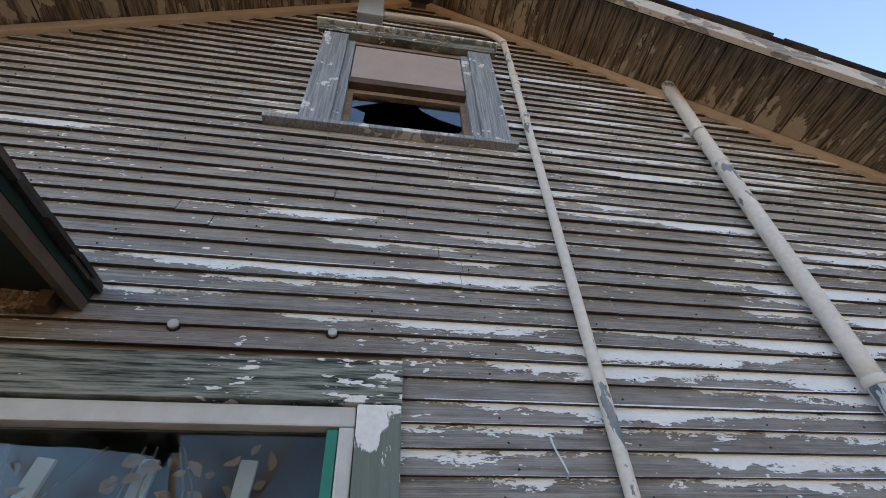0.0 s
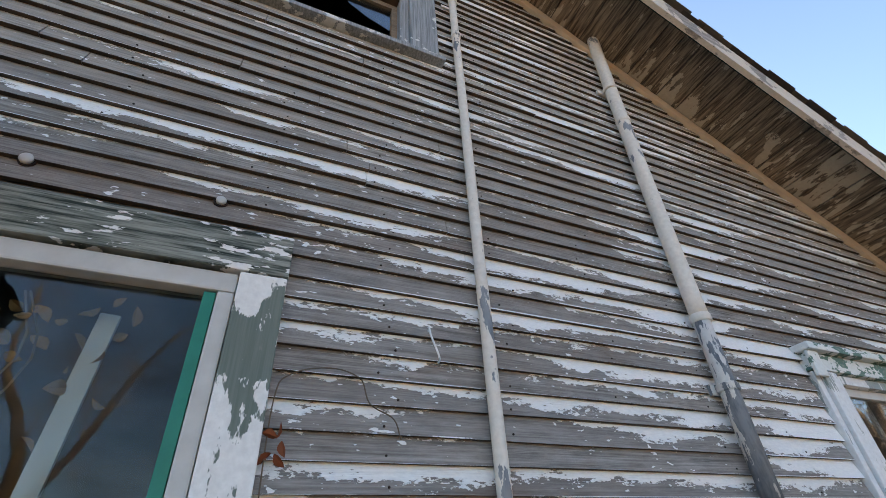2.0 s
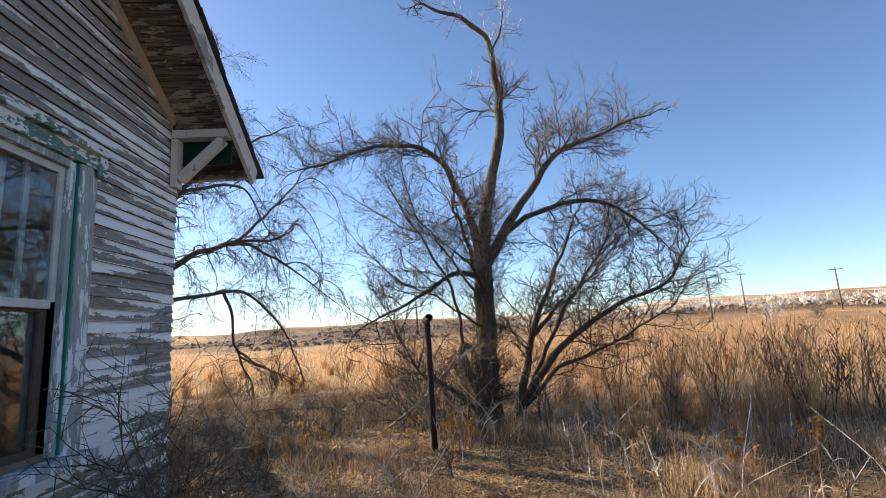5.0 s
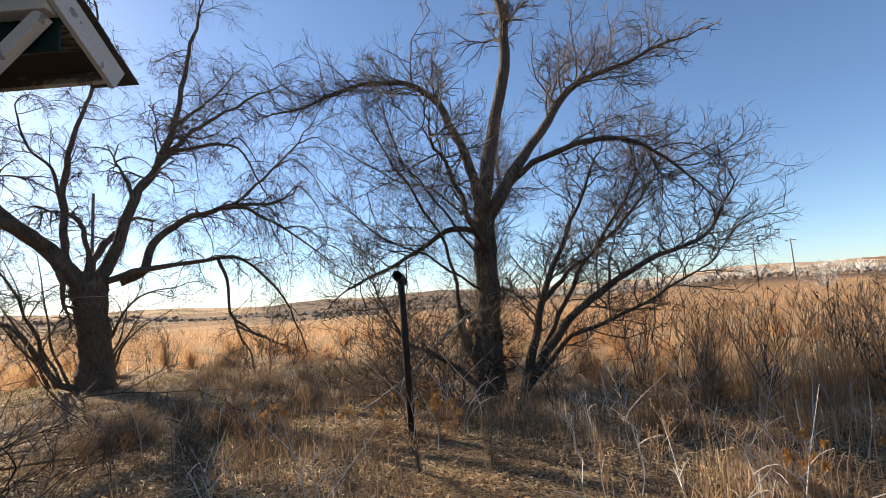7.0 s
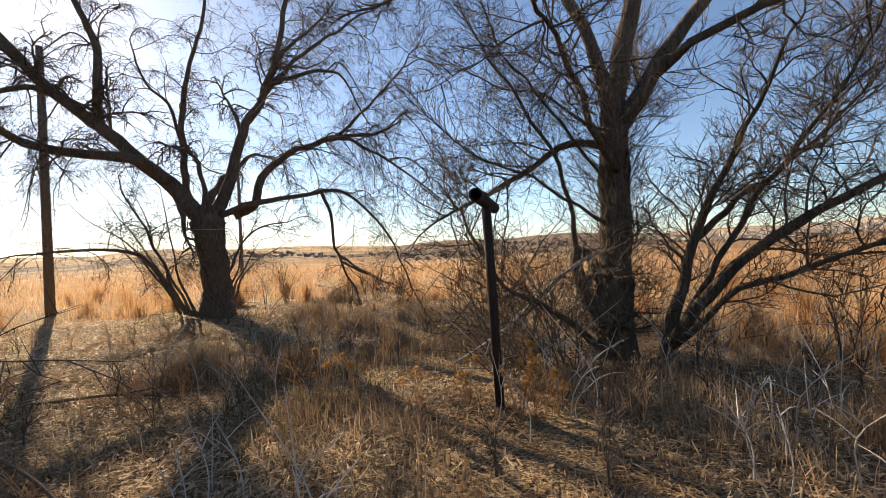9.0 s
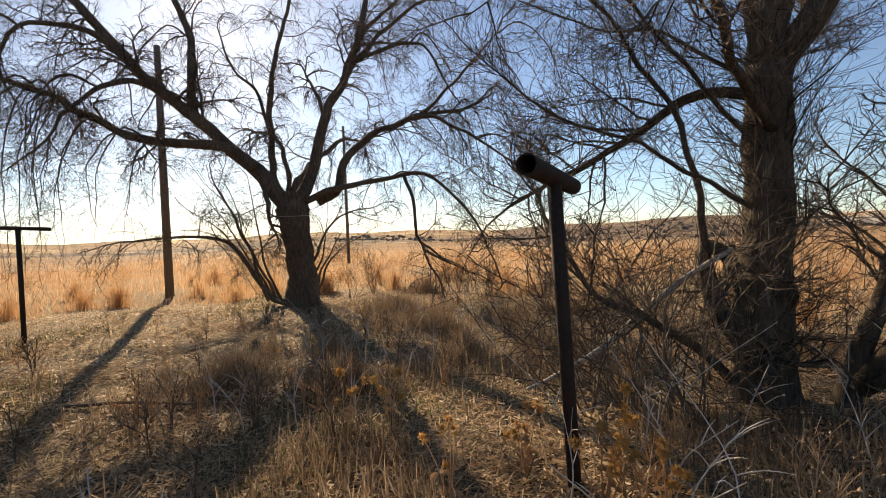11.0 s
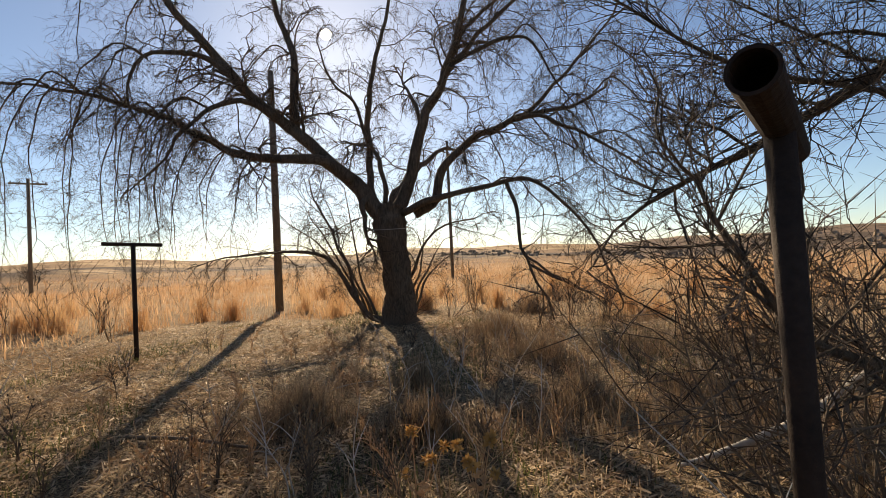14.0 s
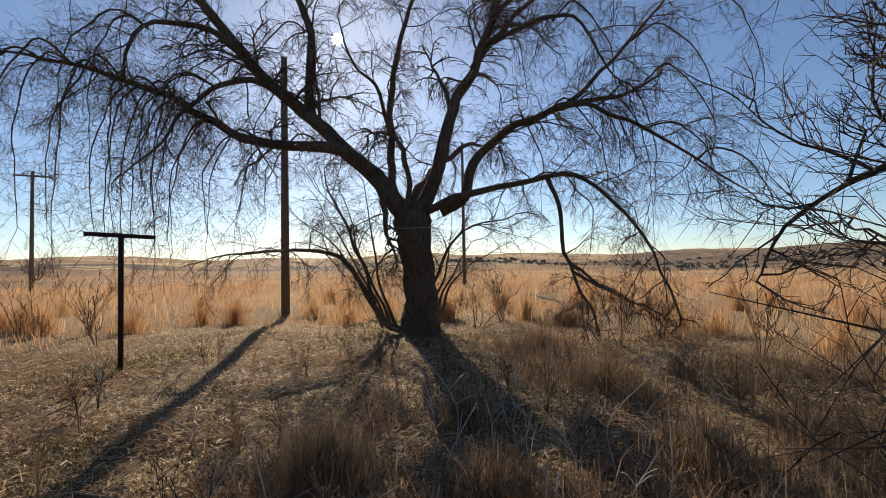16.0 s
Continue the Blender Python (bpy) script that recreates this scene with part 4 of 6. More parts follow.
def tree(name, label, at, U, D, seed, trunk, limbs, droop, spread, density, sprouts=0, shoot=(0.9, 2.0), fine=1.0, bare=99.0):
    """trunk: (u, z, d, radius) rows; limbs: (first radius, last radius, leafy share, (u, z, d) rows)."""
    rng = random.Random(seed)
    base = Vector((at[0], at[1], float(land(at[0], at[1]))))
    U, D = Vector((*U, 0)), Vector((*D, 0))
    place = lambda u, z, d: base + U * u + D * d + Vector((0, 0, z))
    t = thing(name, base, label, "tree")
    pts = curve_points([place(u, z, d) for u, z, d, r in trunk], 26)
    rr = np.interp(np.linspace(0, 1, 27), np.linspace(0, 1, len(trunk)), [r for *_, r in trunk])
    part("trunk", Build().tube(pts, rr.tolist(), 20, rough=0.22), M_BARK, t, "rough furrowed bark", smooth=True)
    crown = (Build(), Build())
    pale = Build()
    count = [0]
    for r0, r1, leafy, rows in limbs:
        ctrl = [place(*q) for q in rows]
        length = sum((q - p).length for p, q in zip(ctrl, ctrl[1:]))
        n = max(14, int(length * 5))
        line = curve_points(ctrl, n)
        for i in range(2, n + 1):
            line[i] += Vector((noise.noise(line[i] * 2.1), noise.noise(line[i] * 2.1 + Vector((9, 0, 0))), noise.noise(line[i] * 2.1 + Vector((0, 9, 0))))) * 0.07
        radii = [r0 + (r1 - r0) * (i / n) ** 0.8 for i in range(n + 1)]
        part("limb", Build().tube(line, radii, 10 if r0 > 0.05 else 7, rough=0.16), M_BARKL if r0 < 0.1 else M_BARK, t, smooth=True)
        light = r0 < 0.04
        shoots = int(length * density * (3.4 if light else 1.0))
        for k in range(shoots):
            s = leafy + (1 - leafy) * (k + rng.random()) / max(shoots, 1)
            i = min(int(s * n), n - 1)
            q = line[i].lerp(line[i + 1], s * n - i)
            along = (line[i + 1] - line[i]).normalized()
            turn = Vector((rng.gauss(0, 1), rng.gauss(0, 1), rng.gauss(0.25, 0.8))).normalized()
            # above bare the shoots are sparse, with sunlight put into their pale colour
            if q.z > bare:
                if rng.random() < 0.5:
                    grow((pale, pale), rng, q, along * 0.5 + turn * spread, rng.uniform(0.3, 1.0), 0.008, 1, droop, spread, count, fine)
                continue
            if light:
                grow(crown, rng, q, along * 0.5 + turn * spread, rng.uniform(0.35, 0.85), 0.006 * fine, 1, droop, spread, count, fine)
                continue
            grow(crown, rng, q, along * 0.6 + turn * spread, rng.uniform(*shoot), max(0.0125, radii[i] * 0.28) if radii[i] > 0.02 else 0.010, 0, droop, spread, count, fine)
        grow(crown, rng, line[-1], line[-1] - line[-2], shoot[1] * 0.6, r1 if light else max(r1, 0.012), 1 if light else 0, droop, spread, count, fine)
    for k in range(sprouts):
        i = rng.randint(5, 25)
        a = rng.uniform(0, 6.283)
        o = Vector((math.cos(a), math.sin(a), rng.uniform(0.5, 1.8)))
        grow(crown, rng, pts[i] + o * float(rr[i]) * 0.6, o, rng.uniform(0.35, 1.0), 0.006, 1, droop, spread, count, fine)
    if pale.v:
        tagged(part("dead_top", pale, M_TWIGLIGHT, t, "top twigs coloured pale as if sunlit"), kind="stuff")
    tagged(part("branchwork", crown[0], M_BARKL, t), kind="stuff")
    tagged(part("crown", crown[1], M_TWIG, t, "dense bare twigs"), kind="stuff")
    return t


def hanging(seed, side, starts):
    """Pendulous branches that arch outwards and hang from the limbs of the spreading tree."""
    rng = random.Random(seed)
    out = []
    for u, z, d, drop in starts:
        w, e = side * rng.uniform(0.6, 1.3), rng.uniform(-0.9, 0.5)
        out.append((0.022, 0.006, 0.08, [(u, z, d), (u + w * 0.4, z + rng.uniform(0.1, 0.35), d + e * 0.3), (u + w * 0.8, z - drop * 0.12, d + e * 0.6), (u + w, z - drop * 0.5, d + e * 0.9), (u + w * rng.uniform(0.85, 1.1), z - drop, d + e)]))
    return out


LEFT_HANG = [(-2.2, 3.5, -0.4, 1.3), (-2.7, 3.6, -0.55, 1.7), (-3.2, 3.75, -0.65, 1.9), (-3.7, 4.0, -0.7, 2.2), (-4.2, 4.3, -0.8, 2.4), (-4.8, 4.5, -0.9, 2.4), (-5.5, 4.7, -1.1, 2.6), (-2.2, 4.4, 0.2, 1.4), (-2.9, 5.05, 0.1, 1.7), (-3.5, 5.8, 0.0, 1.8), (-4.3, 6.8, -0.2, 2.0), (-4.4, 5.4, -0.9, 1.9), (-3.4, 4.5, -0.7, 1.7), (-1.6, 3.5, -0.3, 1.0), (-5.0, 7.6, -0.3, 2.2), (-2.0, 6.0, 0.35, 1.4), (-6.0, 4.8, -1.2, 2.4), (-5.1, 4.6, -1.0, 2.9), (-4.0, 4.2, -0.75, 2.7)]
RIGHT_HANG = [(1.8, 3.75, -0.4, 1.2), (2.5, 4.05, -0.5, 1.5), (3.1, 4.3, -0.5, 1.7), (3.7, 4.4, -0.6, 1.9), (4.4, 4.7, -0.6, 2.0), (2.0, 2.7, -1.0, 1.0), (2.6, 5.7, -0.8, 1.5), (3.3, 4.1, -0.9, 1.6), (4.0, 3.6, -1.2, 1.4), (4.8, 3.0, -1.4, 1.2), (3.0, 7.8, 0.8, 1.8), (1.6, 6.0, -0.1, 1.3), (4.3, 5.6, -0.3, 1.8), (5.1, 6.5, -0.2, 2.0)]
U1, D1 = (0.739, -0.674), (0.674, 0.739)
tree("spreading_tree", "wide old leafless tree with thick dark trunk and drooping twigs", (12.85, 7.0), U1, D1, 5,
     [(0.12, -0.3, 0, 0.52), (0.14, 0.15, 0, 0.38), (0.16, 0.7, 0, 0.31), (0.08, 1.45, 0, 0.29), (0.02, 2.15, 0, 0.34), (0.05, 2.55, 0, 0.30)],
     [(0.21, 0.05, 0.35, [(-0.05, 2.2, 0), (-0.40, 2.65, 0.0), (-0.85, 3.2, 0.1), (-1.5, 3.81, 0.2), (-2.17, 4.42, 0.2), (-2.85, 5.02, 0.1), (-3.52, 5.86, 0), (-4.3, 6.85, -0.2), (-4.9, 7.8, -0.3), (-5.2, 8.8, -0.4)]),
      (0.115, 0.03, 0.3, [(-1.94, 4.20, 0.2), (-1.97, 4.75, 0.25), (-1.95, 5.8, 0.3), (-2.15, 6.6, 0.5), (-2.5, 7.6, 0.6), (-2.7, 8.8, 0.7), (-2.6, 9.7, 0.8)]),
      (0.075, 0.02, 0.25, [(-3.1, 5.3, 0.1), (-3.5, 5.62, -0.2), (-3.9, 5.68, -0.5), (-4.4, 5.50, -0.9), (-4.69, 5.05, -1.0), (-4.68, 4.5, -1.1)]),
      (0.075, 0.02, 0.2, [(-2.3, 4.55, 0.2), (-2.9, 4.78, -0.3), (-3.4, 4.5, -0.7), (-3.75, 3.95, -1.0), (-4.2, 3.2, -1.2)]),
      (0.135, 0.025, 0.3, [(-0.75, 3.1, 0), (-1.27, 3.48, -0.2), (-2.2, 3.54, -0.4), (-2.89, 3.62, -0.6), (-3.69, 3.99, -0.7), (-4.25, 4.3, -0.8), (-5.16, 4.62, -1.0), (-6.1, 4.8, -1.2)]),
      (0.105, 0.025, 0.3, [(-0.25, 2.4, 0.2), (-0.37, 2.9, 0.3), (-0.39, 3.66, 0.5), (-0.39, 4.72, 0.6), (-0.26, 5.78, 0.7), (0.05, 6.9, 0.8), (0.2, 8.1, 0.9), (0.2, 9.5, 1.0)]),
      (0.05, 0.015, 0.3, [(-0.42, 4.0, 0.5), (-0.65, 4.84, 0.2), (-1.1, 5.25, 0.0), (-1.3, 5.9, -0.2)]),
      (0.16, 0.03, 0.35, [(0.15, 2.3, 0), (0.36, 2.8, 0.0), (0.6, 3.51, -0.1), (0.86, 4.33, -0.2), (1.25, 5.15, -0.2), (1.57, 5.97, -0.1), (1.8, 6.9, 0.0), (2.0, 8.0, 0.1), (2.3, 9.2, 0.2), (2.4, 10.0, 0.2)]),
      (0.06, 0.015, 0.2, [(1.6, 6.2, 0), (2.3, 7.0, 0.5), (3.1, 7.9, 0.9), (3.7, 8.8, 1.1)]),
      (0.07, 0.014, 0.25, [(1.3, 5.3, -0.2), (2.4, 6.5, 0.0), (3.8, 7.7, 0.1), (5.2, 8.7, 0.2)]),
      (0.05, 0.012, 0.2, [(3.0, 4.3, -0.5), (4.2, 5.5, -0.3), (5.2, 6.7, -0.2), (5.9, 7.7, 0.0)]),
      (0.075, 0.018, 0.2, [(1.2, 5.05, -0.2), (1.5, 5.42, -0.4), (1.95, 5.63, -0.6), (2.58, 5.78, -0.8), (3.05, 5.62, -1.0), (3.48, 4.7, -1.1)]),
      (0.055, 0.015, 0.3, [(1.5, 5.85, -0.1), (1.9, 6.2, 0.3), (2.6, 6.4, 0.7), (3.3, 6.9, 1.0)]),
      (0.13, 0.025, 0.3, [(0.55, 2.35, -0.1), (0.98, 2.6, -0.2), (1.15, 3.2, -0.3), (1.78, 3.75, -0.4), (2.51, 4.08, -0.5), (3.11, 4.33, -0.5), (3.96, 4.45, -0.6), (4.7, 4.8, -0.6)]),
      (0.06, 0.015, 0.15, [(2.7, 4.2, -0.5), (3.2, 4.12, -0.9), (3.8, 3.75, -1.2), (4.5, 3.25, -1.4), (5.4, 2.6, -1.5)]),
      (0.08, 0.018, 0.3, [(0.3, 2.35, -0.15), (0.9, 2.55, -0.5), (1.4, 2.62, -0.8), (1.98, 2.72, -1.0), (2.58, 2.84, -1.2), (3.28, 2.45, -1.4), (3.84, 1.72, -1.5), (4.3, 0.5, -1.6)]),
      (0.045, 0.02, 0.5, [(2.35, 2.78, -1.1), (2.5, 2.2, -1.25), (2.55, 1.5, -1.3), (2.85, 0.73, -1.3), (3.1, 0.2, -1.3)]),
      (0.085, 0.02, 0.4, [(-0.1, 0.05, -0.1), (-0.46, 0.2, -0.2), (-0.79, 0.75, -0.3), (-1.34, 1.47, -0.4), (-2.0, 1.62, -0.5), (-2.9, 1.55, -0.7)]),
      (0.05, 0.015, 0.4, [(-0.72, 0.6, -0.25), (-0.89, 1.22, -0.3), (-1.21, 2.05, -0.3), (-1.6, 2.9, -0.2)]),
      (0.05, 0.015, 0.4, [(0.2, 0.5, 0.2), (0.42, 0.95, 0.25), (0.64, 1.51, 0.3), (1.1, 2.05, 0.35), (1.9, 2.2, 0.4)]),
      (0.055, 0.05, 0.95, [(-0.06, 2.5, -0.15), (-0.09, 3.0, -0.2), (-0.12, 3.48, -0.22)]),
      (0.05, 0.045, 0.95, [(0.80, 4.0, -0.2), (0.74, 4.4, -0.25), (0.70, 4.62, -0.25)]),
      (0.12, 0.03, 0.35, [(0.0, 2.4, 0.2), (0.3, 3.1, 0.9), (0.9, 3.8, 1.8), (1.5, 4.4, 2.8), (2.2, 4.6, 3.9)]),
      (0.11, 0.03, 0.35, [(-0.2, 2.5, 0.25), (-0.8, 3.3, 1.2), (-1.6, 4.0, 2.2), (-2.6, 4.4, 3.2)])]
     + [(0.038, 0.008, 0.25, [(-0.3 - 0.1 * i, 0.12, -0.15 + 0.12 * i), (-0.6 - 0.12 * i, 0.9, -0.2 + 0.15 * i), (-0.75 - 0.3 * i, 1.8, -0.2 + 0.2 * i), (-0.9 - 0.45 * i, 2.9 - 0.2 * i, -0.2 + 0.25 * i)]) for i in range(4)]
     + [(0.035, 0.008, 0.25, [(0.35 + 0.08 * i, 0.3, 0.15 * i), (0.6 + 0.15 * i, 1.1, 0.2 * i), (0.8 + 0.4 * i, 2.0 - 0.2 * i, 0.2 * i)]) for i in range(3)]
     + [(0.06, 0.055, 0.98, [(-0.42, 2.72, -0.2), (-0.52, 2.5, -0.26), (-0.5, 2.25, -0.3)])]
     + [(0.03, 0.008, 0.1, [(2.6 + 0.1 * i, 1.35 - 0.2 * i, -1.3), (3.1 + 0.2 * i, 0.95 - 0.15 * i, -1.25 - 0.1 * i), (3.7 + 0.2 * i, 0.65 - 0.12 * i, -1.3 - 0.15 * i), (4.2 + 0.15 * i, 0.2, -1.3 - 0.2 * i)]) for i in range(2)]
     + hanging(71, -1, LEFT_HANG) + hanging(75, -0.8, LEFT_HANG[:7] + LEFT_HANG[11:13] + LEFT_HANG[18:]) + hanging(72, 1, RIGHT_HANG),
     droop=0.25, spread=0.85, density=3.3, sprouts=60, shoot=(0.7, 1.6), fine=0.68)

U2, D2 = (-0.064, -0.998), (0.998, -0.064)
tree("forked_tree", "tall leafless tree with forked trunk and fine upright twigs", (10.15, -1.6), U2, D2, 8,
     [(-0.07, -0.3, 0, 0.33), (-0.05, 0.15, 0, 0.235), (-0.01, 0.9, 0, 0.185), (0.01, 1.9, 0, 0.17), (0.03, 2.75, 0, 0.165)],
     [(0.15, 0.03, 0.45, [(0.03, 2.5, 0), (0.04, 3.2, 0.1), (0.30, 4.24, 0.2), (0.58, 5.4, 0.2), (0.58, 6.5, 0.2), (0.52, 7.4, 0.2), (0.0, 7.9, 0.1), (-0.6, 8.05, 0.0)]),
      (0.03, 0.012, 0.3, [(0.55, 7.1, 0.2), (0.75, 7.6, 0.3), (0.9, 8.2, 0.4)]),
      (0.10, 0.02, 0.4, [(0.02, 2.75, -0.02), (-0.1, 3.4, -0.05), (-0.30, 4.1, -0.1), (-0.55, 4.6, -0.15), (-0.92, 5.0, -0.2), (-1.45, 5.12, -0.2), (-2.3, 5.0, -0.2), (-3.0, 4.75, -0.2)]),
      (0.115, 0.025, 0.4, [(0.05, 2.65, 0), (0.55, 3.45, 0.1), (0.98, 4.0, 0.2), (1.5, 4.72, 0.3), (1.95, 5.1, 0.4), (2.55, 5.28, 0.4), (3.3, 5.58, 0.5)]),
      (0.06, 0.018, 0.25, [(0.55, 3.35, 0.1), (1.15, 3.65, -0.3), (1.9, 3.68, -0.6), (2.45, 3.42, -0.8), (2.8, 3.0, -0.9)]),
      (0.06, 0.014, 0.3, [(0.05, 2.5, -0.05), (-0.5, 2.58, -0.1), (-1.05, 2.22, -0.25), (-1.6, 2.0, -0.4), (-2.1, 1.75, -0.5)]),
      (0.095, 0.05, 0.75, [(-0.1, 0.35, -0.1), (-0.28, 0.65, -0.18), (-0.47, 1.05, -0.2), (-0.42, 1.28, -0.2), (-0.26, 1.22, -0.18), (-0.2, 0.9, -0.15)]),
      (0.035, 0.012, 0.3, [(-0.43, 1.2, -0.2), (-0.5, 1.9, -0.35), (-0.75, 2.7, -0.5), (-1.2, 3.4, -0.6), (-1.6, 4.2, -0.6)]),
      (0.10, 0.018, 0.3, [(0.45, -0.1, 0.1), (0.6, 0.4, 0.1), (0.74, 0.9, 0.15), (0.92, 1.5, 0.2), (1.15, 2.1, 0.2), (1.55, 2.8, 0.3), (1.9, 3.6, 0.3)]),
      (0.085, 0.016, 0.3, [(0.55, 0.15, 0.05), (1.09, 0.96, -0.1), (1.71, 1.5, -0.2), (2.56, 1.93, -0.3), (3.2, 2.2, -0.4), (3.5, 2.7, -0.5)]),
      (0.05, 0.012, 0.2, [(0.65, 0.3, 0.1), (1.2, 1.3, 0.2), (1.8, 2.2, 0.3), (2.4, 3.0, 0.3), (2.7, 3.7, 0.3)]),
      (0.045, 0.012, 0.2, [(0.6, 0.2, -0.1), (1.3, 0.9, -0.5), (2.1, 1.3, -0.9), (2.9, 1.7, -1.1)]),
      (0.05, 0.014, 0.3, [(0.9, 1.4, 0.2), (1.5, 1.9, 0.6), (2.3, 2.5, 0.9), (3.1, 3.4, 1.0)]),
      (0.05, 0.014, 0.3, [(-0.2, 0.1, -0.1), (-0.7, 0.6, -0.5), (-1.2, 1.0, -0.9), (-1.5, 1.6, -1.1)]),
      (0.05, 0.014, 0.3, [(0.05, 2.2, -0.1), (-0.2, 2.7, -0.9), (-0.4, 3.1, -1.8), (-0.5, 3.3, -2.6)]),
      (0.024, 0.007, 0.15, [(-0.1, 1.6, -0.1), (-0.8, 2.1, -0.6), (-1.4, 2.4, -1.1), (-1.9, 2.9, -1.3)]),
      (0.024, 0.007, 0.15, [(0.0, 2.0, -0.1), (-0.6, 2.9, -0.5), (-1.1, 3.6, -0.9), (-1.3, 4.4, -1.1)]),
      (0.024, 0.007, 0.15, [(0.0, 2.6, 0.0), (-0.8, 3.3, 0.3), (-1.6, 3.7, 0.5), (-2.3, 4.2, 0.6)]),
      (0.06, 0.014, 0.3, [(0.05, 2.3, 0.1), (0.2, 3.0, 0.9), (0.4, 3.8, 1.8), (0.3, 4.5, 2.4)])],
     droop=-0.07, spread=0.70, density=6.8, sprouts=200, shoot=(0.45, 1.25), fine=0.66, bare=6.2)
# a like tree stands behind the walk and shows only in the window glass
tree("leaning_tree", "leafless tree mirrored in the window glass", (-2.2, -7.5), (1, 0), (0, -1), 17,
     [(0, -0.2, 0, 0.3), (0.1, 1.5, 0, 0.22), (0.3, 3.0, 0, 0.18)],
     [(0.14, 0.02, 0.2, [(0.25, 2.6, 0), (0.1, 4.0, 0.2), (-0.5, 5.5, 0.2), (-0.8, 7.5, 0.1)]),
      (0.12, 0.02, 0.2, [(0.28, 2.7, 0), (1.0, 4.2, -0.2), (1.6, 5.6, -0.3), (2.6, 7.0, -0.2)]),
      (0.08, 0.02, 0.2, [(0.2, 2.2, 0), (-1.0, 3.2, -0.2), (-2.0, 4.6, -0.3)])],
     droop=0.05, spread=0.75, density=1.6)


# ---- poles ----
def clothes_pole(x, y, top, half, lean=(0, 0), r=0.036, rb=0.05):
    z = float(land(x, y)) - 0.05
    p = thing("clothes_pole", (x, y, z + 0.05), "rusty steel clothesline post with tee crossbar", "clothes pole", "clothesline posts")
    tip = Vector((x + lean[0], y + lean[1], top))
    part("post", Build().tube([(x, y, z), Vector((x, y, z)).lerp(tip, 0.5), tip], r, 16, rough=0.03), M_RUST, p, smooth=True)
    c = Build()
    a = Vector((half, 0.02, -0.012))
    outer = [tip - a, tip - a * 0.5, tip + a * 0.5, tip + a]
    n = 18
    v, f = [], []
    for ring_r in (rb, rb * 0.84):
        for q in outer:
            for k in range(n):
                t = 2 * math.pi * k / n
                v.append(q + Vector((0, math.cos(t) * ring_r, math.sin(t) * ring_r)))
    for s in range(2):
        for i in range(3):
            for k in range(n):
                o, k2 = s * 4 * n + i * n, (k + 1) % n
                q = (o + k, o + k2, o + n + k2, o + n + k)
                f.append(q if s == 0 else tuple(reversed(q)))
    for i in (0, 3):
        for k in range(n):
            k2 = (k + 1) % n
            q = (i * n + k2, i * n + k, 4 * n + i * n + k, 4 * n + i * n + k2)
            f.append(q if i == 0 else tuple(reversed(q)))
    c.add(v, f)
    part("crossbar", c, M_RUST, p, "open-ended pipe crossbar")
    return p


clothes_pole(7.97, -0.54, 1.72, 0.45, (-0.14, 0.02), 0.037, 0.049)
clothes_pole(8.36, 8.05, 1.84, 0.42, (0, 0), 0.034, 0.03)


def utility_pole(x, y, top, r, arm=0.0, turn=0.0):
    z = float(land(x, y))
    p = thing("utility_pole", (x, y, z), "weathered wooden utility pole", "utility pole", "utility poles")
    part("pole", Build().tube([(x, y, z - 0.3), (x, y, z + (top - z) * 0.5), (x, y, top)], [r, r * 0.88, r * 0.72], 12, rough=0.05), M_POLE, p, smooth=True)
    if arm:
        m = Matrix.Translation((x, y, top - 0.35)) @ Matrix.Rotation(turn, 4, "Z")
        arm_ob = part("crossarm", Build().box(-arm, arm, -0.06 - r, -r + 0.03, -0.06, 0.06, m), M_POLE, p)
        for s in (-0.9, -0.45, 0.45, 0.9):
            part("insulator", Build().tube([m @ Vector((s * arm, -r, 0.06)), m @ Vector((s * arm, -r, 0.2))], [0.04, 0.025], 8), M_STEELDARK, arm_ob)
    return p


utility_pole(13.3, 12.9, 7.45, 0.125)

